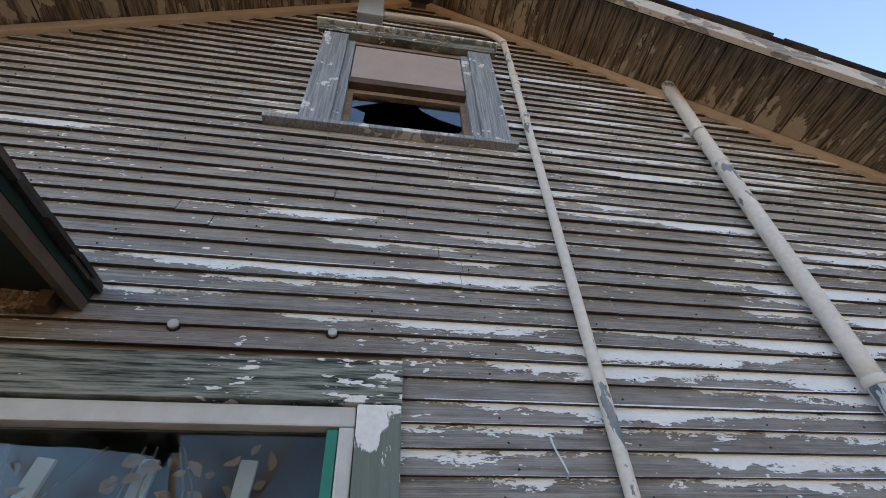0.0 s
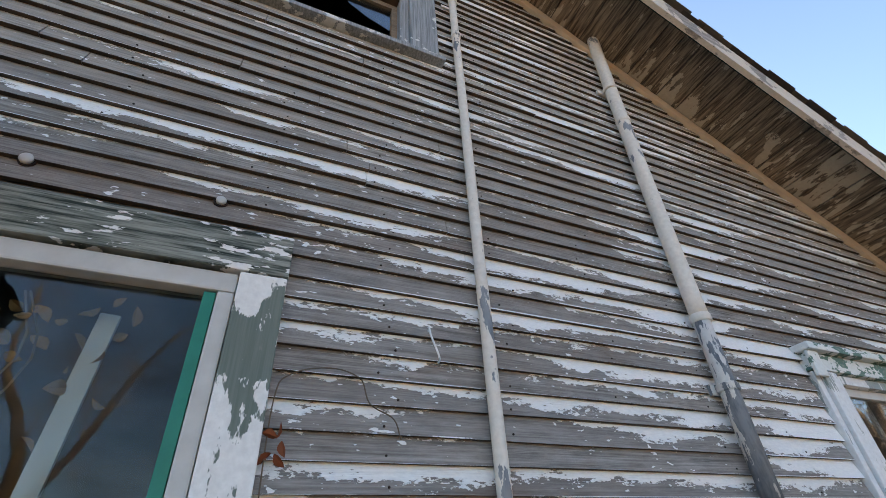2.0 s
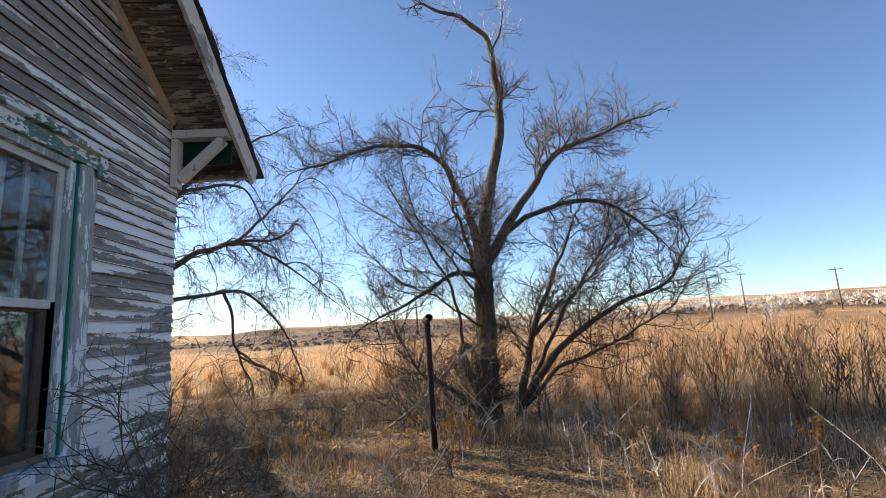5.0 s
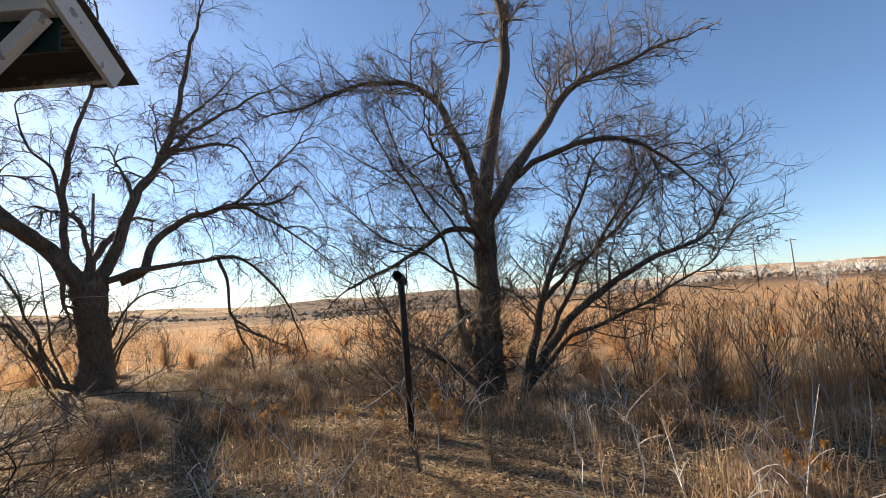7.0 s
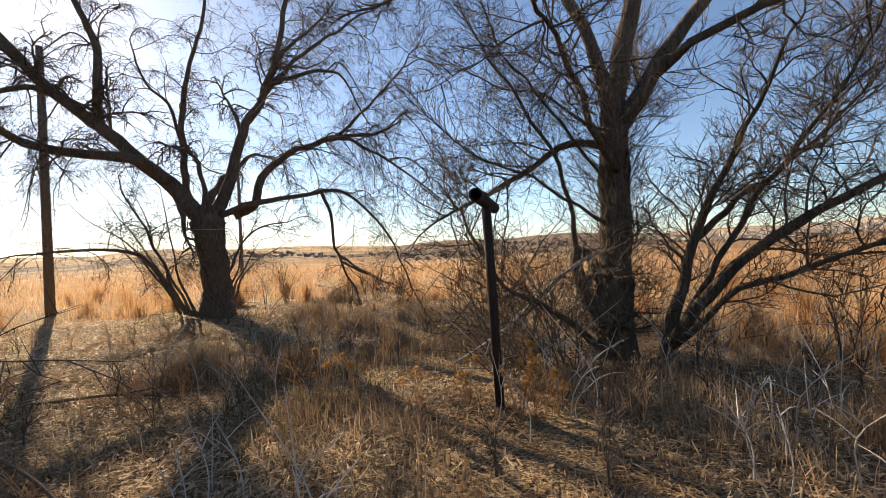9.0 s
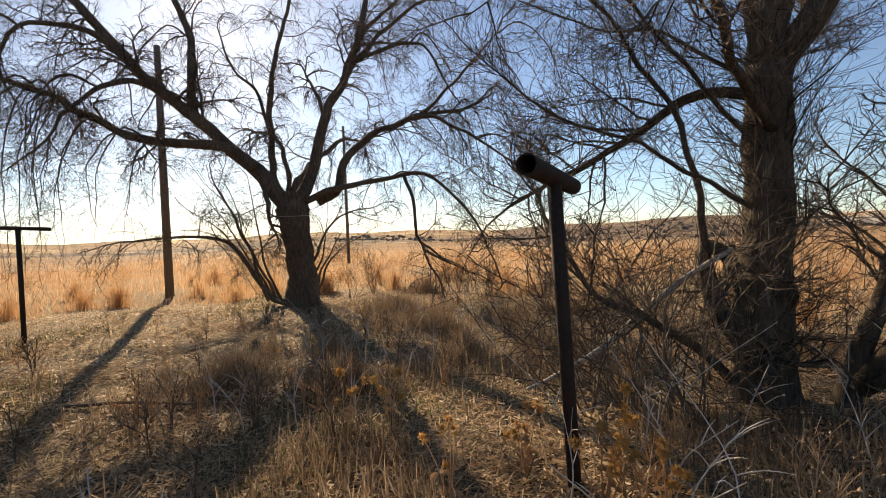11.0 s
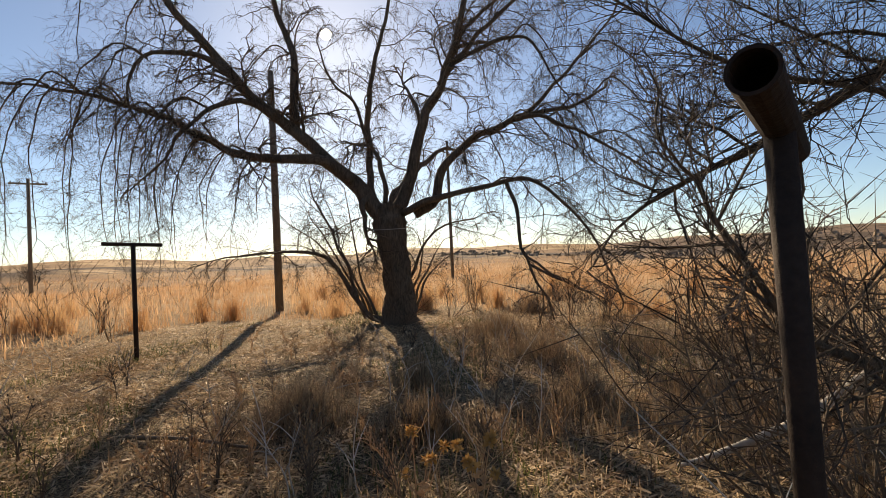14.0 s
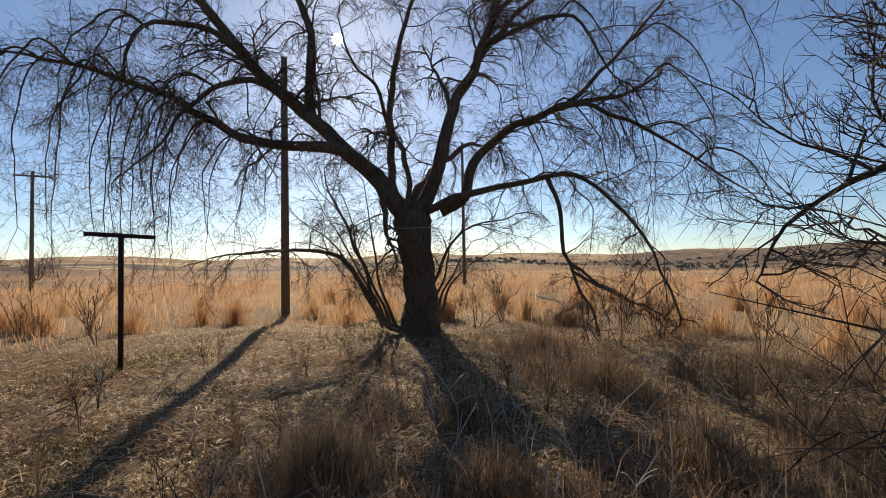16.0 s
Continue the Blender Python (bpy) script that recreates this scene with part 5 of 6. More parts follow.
# ---- grass ----
def blades(name, label, xs, ys, heights, widths, lean, material, seed, base=None, flat=0.0):
    """Bent tapering blades, three triangles each, as one mesh."""
    rng = np.random.default_rng(seed)
    n = len(xs)
    z = land(xs, ys) - 0.01 if base is None else base
    a, t = rng.uniform(0, 2 * math.pi, n), rng.uniform(0, 2 * math.pi, n)
    l = np.clip(np.abs(rng.normal(flat, lean, n)), 0.03, 1.48)
    dx, dy = np.cos(t) * np.sin(l) * heights, np.sin(t) * np.sin(l) * heights
    wx, wy = np.cos(a) * widths, np.sin(a) * widths
    up = heights * np.cos(l)
    v = np.empty((n, 5, 3), np.float32)
    v[:, 0] = np.stack((xs - wx, ys - wy, z), 1)
    v[:, 1] = np.stack((xs + wx, ys + wy, z), 1)
    v[:, 2] = np.stack((xs - wx * 0.7 + dx * 0.38, ys - wy * 0.7 + dy * 0.38, z + up * 0.6), 1)
    v[:, 3] = np.stack((xs + wx * 0.7 + dx * 0.38, ys + wy * 0.7 + dy * 0.38, z + up * 0.6), 1)
    v[:, 4] = np.stack((xs + dx, ys + dy, z + up), 1)
    o = (np.arange(n) * 5)[:, None]
    quads, tris = o + np.array([0, 1, 3, 2]), o + np.array([2, 3, 4])
    loops = np.concatenate((quads, tris), 1).ravel()
    me = bpy.data.meshes.new(name)
    me.vertices.add(n * 5)
    me.vertices.foreach_set("co", v.ravel())
    me.loops.add(n * 7)
    me.loops.foreach_set("vertex_index", loops.astype(np.int32))
    me.polygons.add(n * 2)
    me.polygons.foreach_set("loop_start", np.stack((np.arange(n) * 7, np.arange(n) * 7 + 4), 1).ravel().astype(np.int32))
    me.update(calc_edges=True)
    me.validate()
    me.materials.append(material)
    return tagged(new(name, me), label, "grass", kind="stuff")


def litter(name, label, xs, ys, material, seed):
    """Loose flat straws, one narrow quad each, lying at all angles."""
    rng = np.random.default_rng(seed)
    n = len(xs)
    a, l, w, tip = rng.uniform(0, 6.283, n), rng.uniform(0.02, 0.11, n) * 0.5, rng.uniform(0.0015, 0.0065, n), rng.normal(0, 0.28, n)
    z = land(xs, ys) + rng.uniform(0.0, 0.035, n) + np.abs(tip) * l * 0.6
    dx, dy, dz = np.cos(a) * l, np.sin(a) * l, tip * l
    wx, wy, wz = -np.sin(a) * w, np.cos(a) * w, rng.normal(0, 0.6, n) * w
    v = np.empty((n, 4, 3), np.float32)
    for i, (s, t) in enumerate(((-1, -1), (1, -0.7), (1, 0.7), (-1, 1))):
        v[:, i] = np.stack((xs + s * dx + t * wx, ys + s * dy + t * wy, z + s * dz + t * wz), 1)
    me = bpy.data.meshes.new(name)
    me.vertices.add(n * 4)
    me.vertices.foreach_set("co", v.ravel())
    me.loops.add(n * 4)
    me.loops.foreach_set("vertex_index", np.arange(n * 4, dtype=np.int32))
    me.polygons.add(n)
    me.polygons.foreach_set("loop_start", np.arange(0, n * 4, 4, dtype=np.int32))
    me.update(calc_edges=True)
    me.materials.append(material)
    return tagged(new(name, me), label, "straw", kind="stuff")


def scatter(n, x0, x1, y0, y1, seed, keep):
    rng = np.random.default_rng(seed)
    x, y = rng.uniform(x0, x1, n), rng.uniform(y0, y1, n)
    k = keep(x, y, rng.uniform(0, 1, n))
    return x[k], y[k]


def clump(x, y, s, seed=0.0):
    return 0.5 + 0.25 * np.sin(x * s + 2.1 * np.sin(y * s * 0.7 + seed) + seed) + 0.25 * np.sin(y * s * 1.3 + 1.7 * np.sin(x * s * 0.9 + seed))


def tallness(x, y):
    """0 in the trodden yard, 1 in the field of tall grass."""
    yard = np.hypot((x - 8.6) / 7.2, (y - 3.8) / 7.0)
    yard = np.minimum(yard, np.hypot((x - 4) / 6.0, (y + 1.5) / 4.6))
    return smooth01(0.86, 1.12, yard + 0.10 * (clump(x, y, 0.8, 2.0) - 0.5))


def off_house(x, y):
    return ~((x > X0 - 0.1) & (x < X1 + 0.05) & (y > Y0 - 0.05) & (y < Y1 + 0.1))


def mound(x, y, cx, cy, r):
    return np.exp(-((x - cx) ** 2 + (y - cy) ** 2) / (r * r))


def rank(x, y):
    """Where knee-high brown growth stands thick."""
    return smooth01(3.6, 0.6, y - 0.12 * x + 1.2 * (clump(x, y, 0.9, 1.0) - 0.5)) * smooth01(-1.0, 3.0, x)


def grasses():
    rng = np.random.default_rng(3)
    x, y = scatter(420000, 3.5, 16, -7.5, 13, 11, lambda x, y, r: (r < (1 - 0.75 * tallness(x, y)) * (0.22 + 0.78 * smooth01(0.25, 0.7, clump(x, y, 1.9))) * np.clip(1.25 - np.hypot(x - 8.5, y - 2.0) / 11, 0.2, 1)) & off_house(x, y))
    litter("straw_litter", "pale matted straw lying on bare earth", x, y, M_SHORT, 1)
    x, y = scatter(90000, -3, 18, -7, 15, 16, lambda x, y, r: (r < (1 - 0.7 * tallness(x, y)) * smooth01(0.35, 0.8, clump(x, y, 2.7, 2.0))) & off_house(x, y))
    n = len(x)
    blades("short_grass", "short uneven dry grass", x, y, rng.uniform(0.03, 0.13, n), rng.uniform(0.002, 0.0048, n), 0.6, M_SHORT, 7)
    # rank tufts in the shade of the trees and near the walk
    x, y = scatter(210000, 0, 16, -8, 6, 12, lambda x, y, r: (r < rank(x, y) * (0.06 + 0.94 * smooth01(0.45, 0.8, clump(x, y, 1.7, 4.0)))) & off_house(x, y))
    n = len(x)
    h = rng.uniform(0.08, 0.34, n) * (0.55 + 0.8 * clump(x, y, 1.1, 2.0)) + (rng.random(n) < 0.05) * rng.uniform(0.05, 0.3, n)
    h *= (1 - 0.6 * mound(x, y, 10.0, -1.6, 1.0)) * (1 - 0.55 * smooth01(1.6, 0.2, np.abs(np.interp(x, (0.9, 1.6, 3.0, 4.5, 6.8), (0.1, -0.4, -1.15, -1.2, 0.3)) - y)) * (x < 7.2))
    wd = rng.uniform(0.002, 0.006, n)
    # two colours imitate light: pale on the open side, brown near the trees
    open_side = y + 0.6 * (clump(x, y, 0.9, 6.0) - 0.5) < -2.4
    for k, name, label, m in ((open_side, "pale_tufts", "tufts of dry grass beside the field, coloured pale as lit", M_STALK), (~open_side, "grass_tufts", "knee-high tufts of dry grass, coloured brown as shaded", M_TUFTSHADE)):
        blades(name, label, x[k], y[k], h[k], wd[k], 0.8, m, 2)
    # soft rounded clumps, their shade put into the brown colour
    xs, ys, hs = [], [], []
    for cx, cy, r, k in ((8.35, 2.9, 0.5, 1500), (9.9, 3.1, 0.4, 500), (10.2, 1.3, 0.55, 800), (11.6, 2.6, 0.6, 900), (8.85, 2.0, 0.6, 700), (12.9, 4.2, 0.7, 900), (15.8, 5.4, 1.0, 1200), (6.0, 10.2, 0.7, 800), (18.9, 6.7, 0.9, 1000), (8.0, -3.2, 0.6, 700), (5.2, -3.0, 0.6, 700)):
        a, d = rng.uniform(0, 6.283, k), np.abs(rng.normal(0, 0.5, k)) * r
        xs.append(cx + d * np.cos(a)), ys.append(cy + d * np.sin(a)), hs.append(np.clip(0.42 * (1.15 - d / r * 0.6), 0.08, 0.5) * rng.uniform(0.6, 1.1, k))
    x, y, h = (np.concatenate(q) for q in (xs, ys, hs))
    blades("grass_clumps", "rounded clumps of old grass, coloured brown as shaded", x, y, h, rng.uniform(0.002, 0.0052, len(x)), 0.75, M_TUFTSHADE, 9)
    # low weeds, made thicker and taller so their dark patches imitate twig shadows
    x, y = scatter(44000, 4, 14, 0, 10, 13, lambda x, y, r: r < smooth01(0.55, 0.8, clump(x, y, 1.4, 7.0)))
    n = len(x)
    blades("green_weeds", "low green weeds among straw, also mottling it like twig shadows", x, y, rng.uniform(0.03, 0.13, n), rng.uniform(0.003, 0.007, n), 0.8, M_GREENGRASS, 4)
    # the field
    x, y = scatter(170000, -10, 45, -32, 45, 14, lambda x, y, r: (r < tallness(x, y) * (0.15 + 0.85 * smooth01(0.2, 0.7, clump(x, y, 0.9, 3.0))) * np.clip(1.5 - np.hypot(x - 8, y - 2) / 38, 0.12, 1)) & off_house(x, y))
    n = len(x)
    d = np.hypot(x - 8, y - 2)
    h = rng.uniform(0.16, 0.52, n) * (0.4 + 0.75 * clump(x, y, 0.5, 5.0) + 0.35 * clump(x, y, 2.1, 1.0)) * (0.75 + 0.3 * smooth01(8, 14, d))
    blades("tall_grass", "tall golden dry grass of the field", x, y, h, rng.uniform(0.0025, 0.008, n) * (1 + d / 22), 0.75, M_TALL, 5)
    xs, ys, hs = [], [], []
    cx, cy = scatter(900, -4, 26, -14, 20, 31, lambda x, y, r: (tallness(x, y) > 0.35) & (r < np.clip(1.25 - np.hypot(x - 9, y - 3) / 16, 0.04, 1)) & off_house(x, y))
    for px, py in zip(cx[:110], cy[:110]):
        k, r = 260, rng.uniform(0.25, 0.7)
        a, dd = rng.uniform(0, 6.283, k), np.abs(rng.normal(0, 0.5, k)) * r
        xs.append(px + dd * np.cos(a)), ys.append(py + dd * np.sin(a)), hs.append(np.clip(rng.uniform(0.5, 0.95) * (1.1 - 0.55 * dd / r), 0.1, 1.0) * rng.uniform(0.6, 1.1, k))
    x, y, h = (np.concatenate(q) for q in (xs, ys, hs))
    blades("field_clumps", "bushy orange clumps of dry field growth", x, y, h, rng.uniform(0.003, 0.0075, len(x)), 0.5, M_FORB, 10)
    x, y = scatter(60000, -8, 40, -26, 38, 18, lambda x, y, r: (r < tallness(x, y) * smooth01(0.62, 0.85, clump(x, y, 0.7, 8.0))) & off_house(x, y))
    n = len(x)
    blades("dark_forbs", "brown dead forbs standing in the field", x, y, rng.uniform(0.25, 0.7, n), rng.uniform(0.003, 0.007, n), 0.3, M_FORB, 8)
    x, y = scatter(110000, -40, 130, -110, 130, 15, lambda x, y, r: (np.hypot(x - 8, y - 2) > 26) & (np.hypot(x - 8, y - 2) < np.where((y > -8) & (y < 0.42 * x), 57, 140)) & (r < (0.3 + 0.7 * clump(x, y, 0.23, 3.0)) * np.clip(1.3 - np.hypot(x - 8, y - 2) / 130, 0, 1)))
    n = len(x)
    blades("field_grass", "golden grass of the far field", x, y, rng.uniform(0.2, 0.65, n), rng.uniform(0.012, 0.035, n), 0.7, M_TALL, 6)


grasses()


def far_shrubs():
    """Low dark scrub in a band across the valley, and bushes on the slope."""
    rng = random.Random(21)
    b = Build()
    for i in range(700):
        az = rng.uniform(-1.1, 0.75)
        r = rng.uniform(62 if -0.1 < az < 0.38 else 135, 190)
        x, y = 7 + r * math.cos(az), 2 + r * math.sin(az)
        z = float(land(x, y))
        s = rng.uniform(0.35, 0.9) * (r / 150) ** 0.5
        ring = []
        for k in range(7):
            a = 2 * math.pi * k / 7
            ring.append((x + s * math.cos(a) * rng.uniform(0.7, 1.3), y + s * math.sin(a) * rng.uniform(0.7, 1.3), z - 0.1))
        mid = [(x + (p[0] - x) * rng.uniform(0.5, 0.95), y + (p[1] - y) * rng.uniform(0.5, 0.95), z + s * rng.uniform(0.4, 0.9)) for p in ring]
        b.add(ring + mid + [(x, y, z + s * rng.uniform(0.8, 1.15))], [(k, (k + 1) % 7, 7 + (k + 1) % 7, 7 + k) for k in range(7)] + [(7 + k, 7 + (k + 1) % 7, 14) for k in range(7)])
    tagged(part("far_scrub", b, M_SHRUB), "dark bare scrub across the valley", "scrub", kind="stuff")
    g = Build()
    for i in range(240):
        az, r = rng.uniform(-0.95, -0.12), rng.uniform(150, 235)
        x, y = 7 + r * math.cos(az), 2 + r * math.sin(az)
        z, h = float(land(x, y)), rng.uniform(1.2, 3.4)
        for k in range(9):
            d = Vector((rng.gauss(0, 0.55), rng.gauss(0, 0.55), rng.uniform(0.6, 1.1))) * h
            p = Vector((x, y, z - 0.1))
            side = Vector((rng.gauss(0, 0.25), rng.gauss(0, 0.25), rng.uniform(0, 0.3))) * h
            g.tube([p, p + d * 0.5 + side * 0.4, p + d], [0.16, 0.13, 0.05], 3, False)
    tagged(part("valley_brush", g, M_TWIGLIGHT), "grey bare brush along the valley", "scrub", kind="stuff")


far_shrubs()


# ---- weeds, saplings and dead wood ----
def bead(b, p, r, rng):
    """A small six-cornered seed pod."""
    q = [Vector(d) * r * rng.uniform(0.7, 1.3) for d in ((1, 0, 0), (0, 1, 0), (-1, 0, 0), (0, -1, 0), (0, 0, 1.5), (0, 0, -1.2))]
    b.add([p + v for v in q], [(0, 1, 4), (1, 2, 4), (2, 3, 4), (3, 0, 4), (1, 0, 5), (2, 1, 5), (3, 2, 5), (0, 3, 5)])


def tall_weed(seed):
    rng = random.Random(seed)
    w = thing("tall_weed", (0, 0, 0), "dead brown weed with upright stalks and small seed pods", "weed", "tall weeds")
    for i in range(rng.randint(5, 8)):
        b = Build()
        a, lean, h = rng.uniform(0, 6.28), rng.uniform(0.05, 0.45), rng.uniform(0.7, 1.3)
        o = Vector((math.cos(a), math.sin(a), 0))
        line = curve_points([o * 0.03, o * (0.05 + lean * 0.3) + Vector((0, 0, h * 0.4)), o * (0.05 + lean * h) + Vector((rng.uniform(-0.06, 0.06), rng.uniform(-0.06, 0.06), h))], 8)
        b.tube(line, [0.008 - 0.0055 * k / 8 for k in range(9)], 4, False)
        for k in range(9):
            s = rng.uniform(0.35, 1.0)
            p = line[min(int(s * 8), 7)].lerp(line[min(int(s * 8) + 1, 8)], (s * 8) % 1)
            d = Vector((rng.gauss(0, 1), rng.gauss(0, 1), 1.5)).normalized() * rng.uniform(0.08, 0.26)
            b.tube([p, p + d * 0.5 + Vector((0, 0, 0.01)), p + d + Vector((0, 0, 0.03))], [0.0048, 0.004, 0.003], 3, False)
            for j in range(2):
                bead(b, p + d * rng.uniform(0.4, 1.0) + Vector((0, 0, 0.02)), rng.uniform(0.006, 0.012), rng)
        tagged(part("stem", b, M_STALK if i % 2 else M_TWIG, w), kind="stuff")
    return w


def seed_weed(seed):
    rng = random.Random(seed)
    w = thing("seed_weed", (0, 0, 0), "dry weed with round golden seed heads", "weed", "golden weeds")
    for i in range(rng.randint(4, 7)):
        a, h = rng.uniform(0, 6.28), rng.uniform(0.22, 0.48)
        tip = Vector((math.cos(a) * rng.uniform(0.03, 0.15), math.sin(a) * rng.uniform(0.03, 0.15), h))
        part("stem", Build().tube(curve_points([(0, 0, 0), tip * 0.5 + Vector((0.01, 0, 0.03)), tip], 5), 0.0032, 4, False), M_STALK, w)
        hd = Build()
        for k in range(46):
            d = Vector((rng.gauss(0, 1), rng.gauss(0, 1), rng.gauss(0.35, 1))).normalized()
            r = rng.uniform(0.022, 0.042)
            side = d.cross(Vector((0.3, 0.5, 0.8))).normalized() * rng.uniform(0.005, 0.010)
            p = tip + d * r * 0.35
            hd.add([p - side, p + side, tip + d * r + side * 0.6, tip + d * r * 1.15 - side * 0.3], [(0, 1, 2, 3)])
        part("seed_head", hd, M_SEED, w, "golden papery seed head")
    for k in range(10):
        p = Vector((rng.gauss(0, 0.03), rng.gauss(0, 0.03), rng.uniform(0.05, 0.25)))
        part("leaf", leaf_build(rng, Matrix.Translation(p) @ Euler((rng.uniform(0, 6), rng.uniform(0, 6), rng.uniform(0, 6))).to_matrix().to_4x4(), 0.03), M_STALK, w)
    return w


def dry_stalk(seed):
    rng = random.Random(seed)
    w = thing("dry_stalk", (0, 0, 0), "pale bent stalk of a dead weed", "weed stalk", "pale stalks")
    h, a = rng.uniform(0.35, 1.0), rng.uniform(0, 6.28)
    o = Vector((math.cos(a), math.sin(a), 0))
    line = curve_points([(0, 0, 0), o * 0.1 * h + Vector((rng.uniform(-.04, .04), rng.uniform(-.04, .04), h * 0.45)), o * h * rng.uniform(0.2, 0.7) + Vector((0, 0, h))], 9)
    b = Build().tube(line, [0.0055 - 0.0035 * k / 9 for k in range(10)], 5, False)
    for k in range(rng.randint(2, 4)):
        p = line[rng.randint(3, 8)]
        d = Vector((rng.gauss(0, 1), rng.gauss(0, 1), 0.9)).normalized() * rng.uniform(0.1, 0.28)
        b.tube(curve_points([p, p + d * 0.5 + Vector((0, 0, 0.02)), p + d], 4), [0.0035, 0.003, 0.0025, 0.002, 0.0012], 4, False)
    part("stem", b, M_TWIGLIGHT, w)
    return w


def spread_copies(makers, places, seed):
    rng = random.Random(seed)
    protos = [f() for f in makers]
    for i, (x, y) in enumerate(places):
        at = pose(x, y, float(land(x, y)) - 0.01, rng.uniform(-6, 6), rng.uniform(-6, 6), rng.uniform(0, 360))
        if i < len(protos):
            protos[i].matrix_basis = at
        else:
            copy_thing(protos[i % len(protos)], at)


def picked(n, seed, x0, x1, y0, y1, keep):
    rng = random.Random(seed)
    out = []
    while len(out) < n:
        x, y = rng.uniform(x0, x1), rng.uniform(y0, y1)
        if keep(x, y):
            out.append((x, y))
    return out


clear = lambda x, y: abs(float(np.interp(x, (0.9, 1.6, 3.0, 4.5, 5.7, 6.8), (0.1, -0.4, -1.15, -1.2, -1.2, 0.3))) - y) > 0.75
spread_copies([lambda k=k: tall_weed(40 + k) for k in range(4)], picked(46, 1, 7.2, 12.5, -9.0, -3.6, clear) + picked(7, 2, 11.2, 15, -3.4, 3.5, clear) + picked(4, 3, 14, 18, 3.5, 9, clear) + picked(8, 5, 4, 9, 10, 14, clear), 1)
GOLD = [(7.97, 1.125), (6.1, -3.4), (6.45, -4.3), (6.7, -4.6), (8.25, -0.72), (7.9, -1.0), (7.55, 0.0), (7.7, -0.75), (8.3, 0.95), (8.0, -0.25)]
spread_copies([lambda k=k: seed_weed(60 + k) for k in range(4)], GOLD, 2)
spread_copies([lambda k=k: dry_stalk(80 + k) for k in range(6)], picked(84, 6, 5.0, 11, -5.0, -1.9, clear) + picked(50, 7, 7.4, 12.5, -1.6, 3.4, clear) + picked(14, 8, 6.0, 11, 3.0, 8, clear) + picked(10, 9, 5.0, 8.5, -0.3, 0.9, lambda x, y: clear(x, y) and x - y > 5.2), 3)


def small_weed(seed):
    rng = random.Random(seed)
    w = thing("small_weed", (0, 0, 0), "small branching dead weed in the straw", "weed", "small dead weeds")
    for i in range(rng.randint(3, 5)):
        b = Build()
        a, h = rng.uniform(0, 6.28), rng.uniform(0.18, 0.5)
        o = Vector((math.cos(a), math.sin(a), 0)) * rng.uniform(0.1, 0.6)
        line = curve_points([o * 0.03, o * 0.12 * h + Vector((0, 0, h * 0.5)), o * h + Vector((0, 0, h))], 4)
        b.tube(line, [0.0042, 0.0036, 0.003, 0.0024, 0.0014], 3, False)
        for k in range(7):
            p = line[rng.randint(1, 3)].lerp(line[4], rng.random() * 0.6)
            d = Vector((rng.gauss(0, 1), rng.gauss(0, 1), 1.2)).normalized() * rng.uniform(0.05, 0.16)
            b.tube([p, p + d * 0.6 + Vector((0, 0, 0.01)), p + d], [0.0026, 0.002, 0.0012], 3, False)
            bead(b, p + d, rng.uniform(0.004, 0.009), rng)
        tagged(part("stem", b, M_STALK if seed % 3 else M_TWIG, w), kind="stuff")
    return w


spread_copies([lambda k=k: small_weed(300 + k) for k in range(7)], picked(70, 21, 6.8, 12.5, -1.8, 3.4, clear) + picked(50, 22, 4.8, 11, -5.0, -2.0, clear) + picked(22, 23, 6.5, 12, 3.4, 8.5, clear) + picked(14, 24, 4.6, 8.6, 0.9, 3.0, clear), 5)


def sapling(x, y, h, lean, seed, stems=4):
    rng = random.Random(seed)
    z = float(land(x, y)) - 0.03
    s = thing("sapling", (x, y, z + 0.03), "thin bare sapling with dark crooked stems", "sapling", "saplings under the tree")
    cr = (Build(), Build())
    for i in range(stems):
        a = rng.uniform(0, 6.28)
        d = Vector((math.cos(a) * 0.4 + lean[0], math.sin(a) * 0.4 + lean[1], rng.uniform(0.8, 1.3)))
        cr = (Build(), Build())
        grow(cr, rng, (x + 0.05 * math.cos(a), y + 0.05 * math.sin(a), z), d, h * rng.uniform(0.6, 1.0), 0.010, 1, 0.0, 0.7, [0])
        tagged(part("stem", cr[1], M_TWIG, s), kind="stuff")
    return s


for i, (x, y, h, lean) in enumerate(((9.75, -0.95, 1.6, (-0.3, 0.3)), (9.5, -0.65, 1.4, (-0.2, 0.4)), (10.4, -0.7, 1.7, (0, 0.3)), (9.9, -2.4, 1.5, (0.1, -0.4)), (10.5, -2.7, 1.6, (0.2, -0.3)), (11.2, -0.4, 1.5, (0.2, 0.3)), (12.2, 6.0, 1.3, (-0.3, -0.2)), (13.9, 6.3, 1.4, (0.4, -0.1)), (9.4, -1.1, 1.8, (-0.3, 0.2)), (9.7, -0.5, 2.0, (-0.1, 0.3)), (9.2, -0.3, 1.5, (-0.2, 0.3)), (10.0, -0.1, 1.9, (0.1, 0.3)), (10.6, -0.1, 1.8, (0.1, 0.2)))):
    sapling(x, y, h, lean, 100 + i, 5)


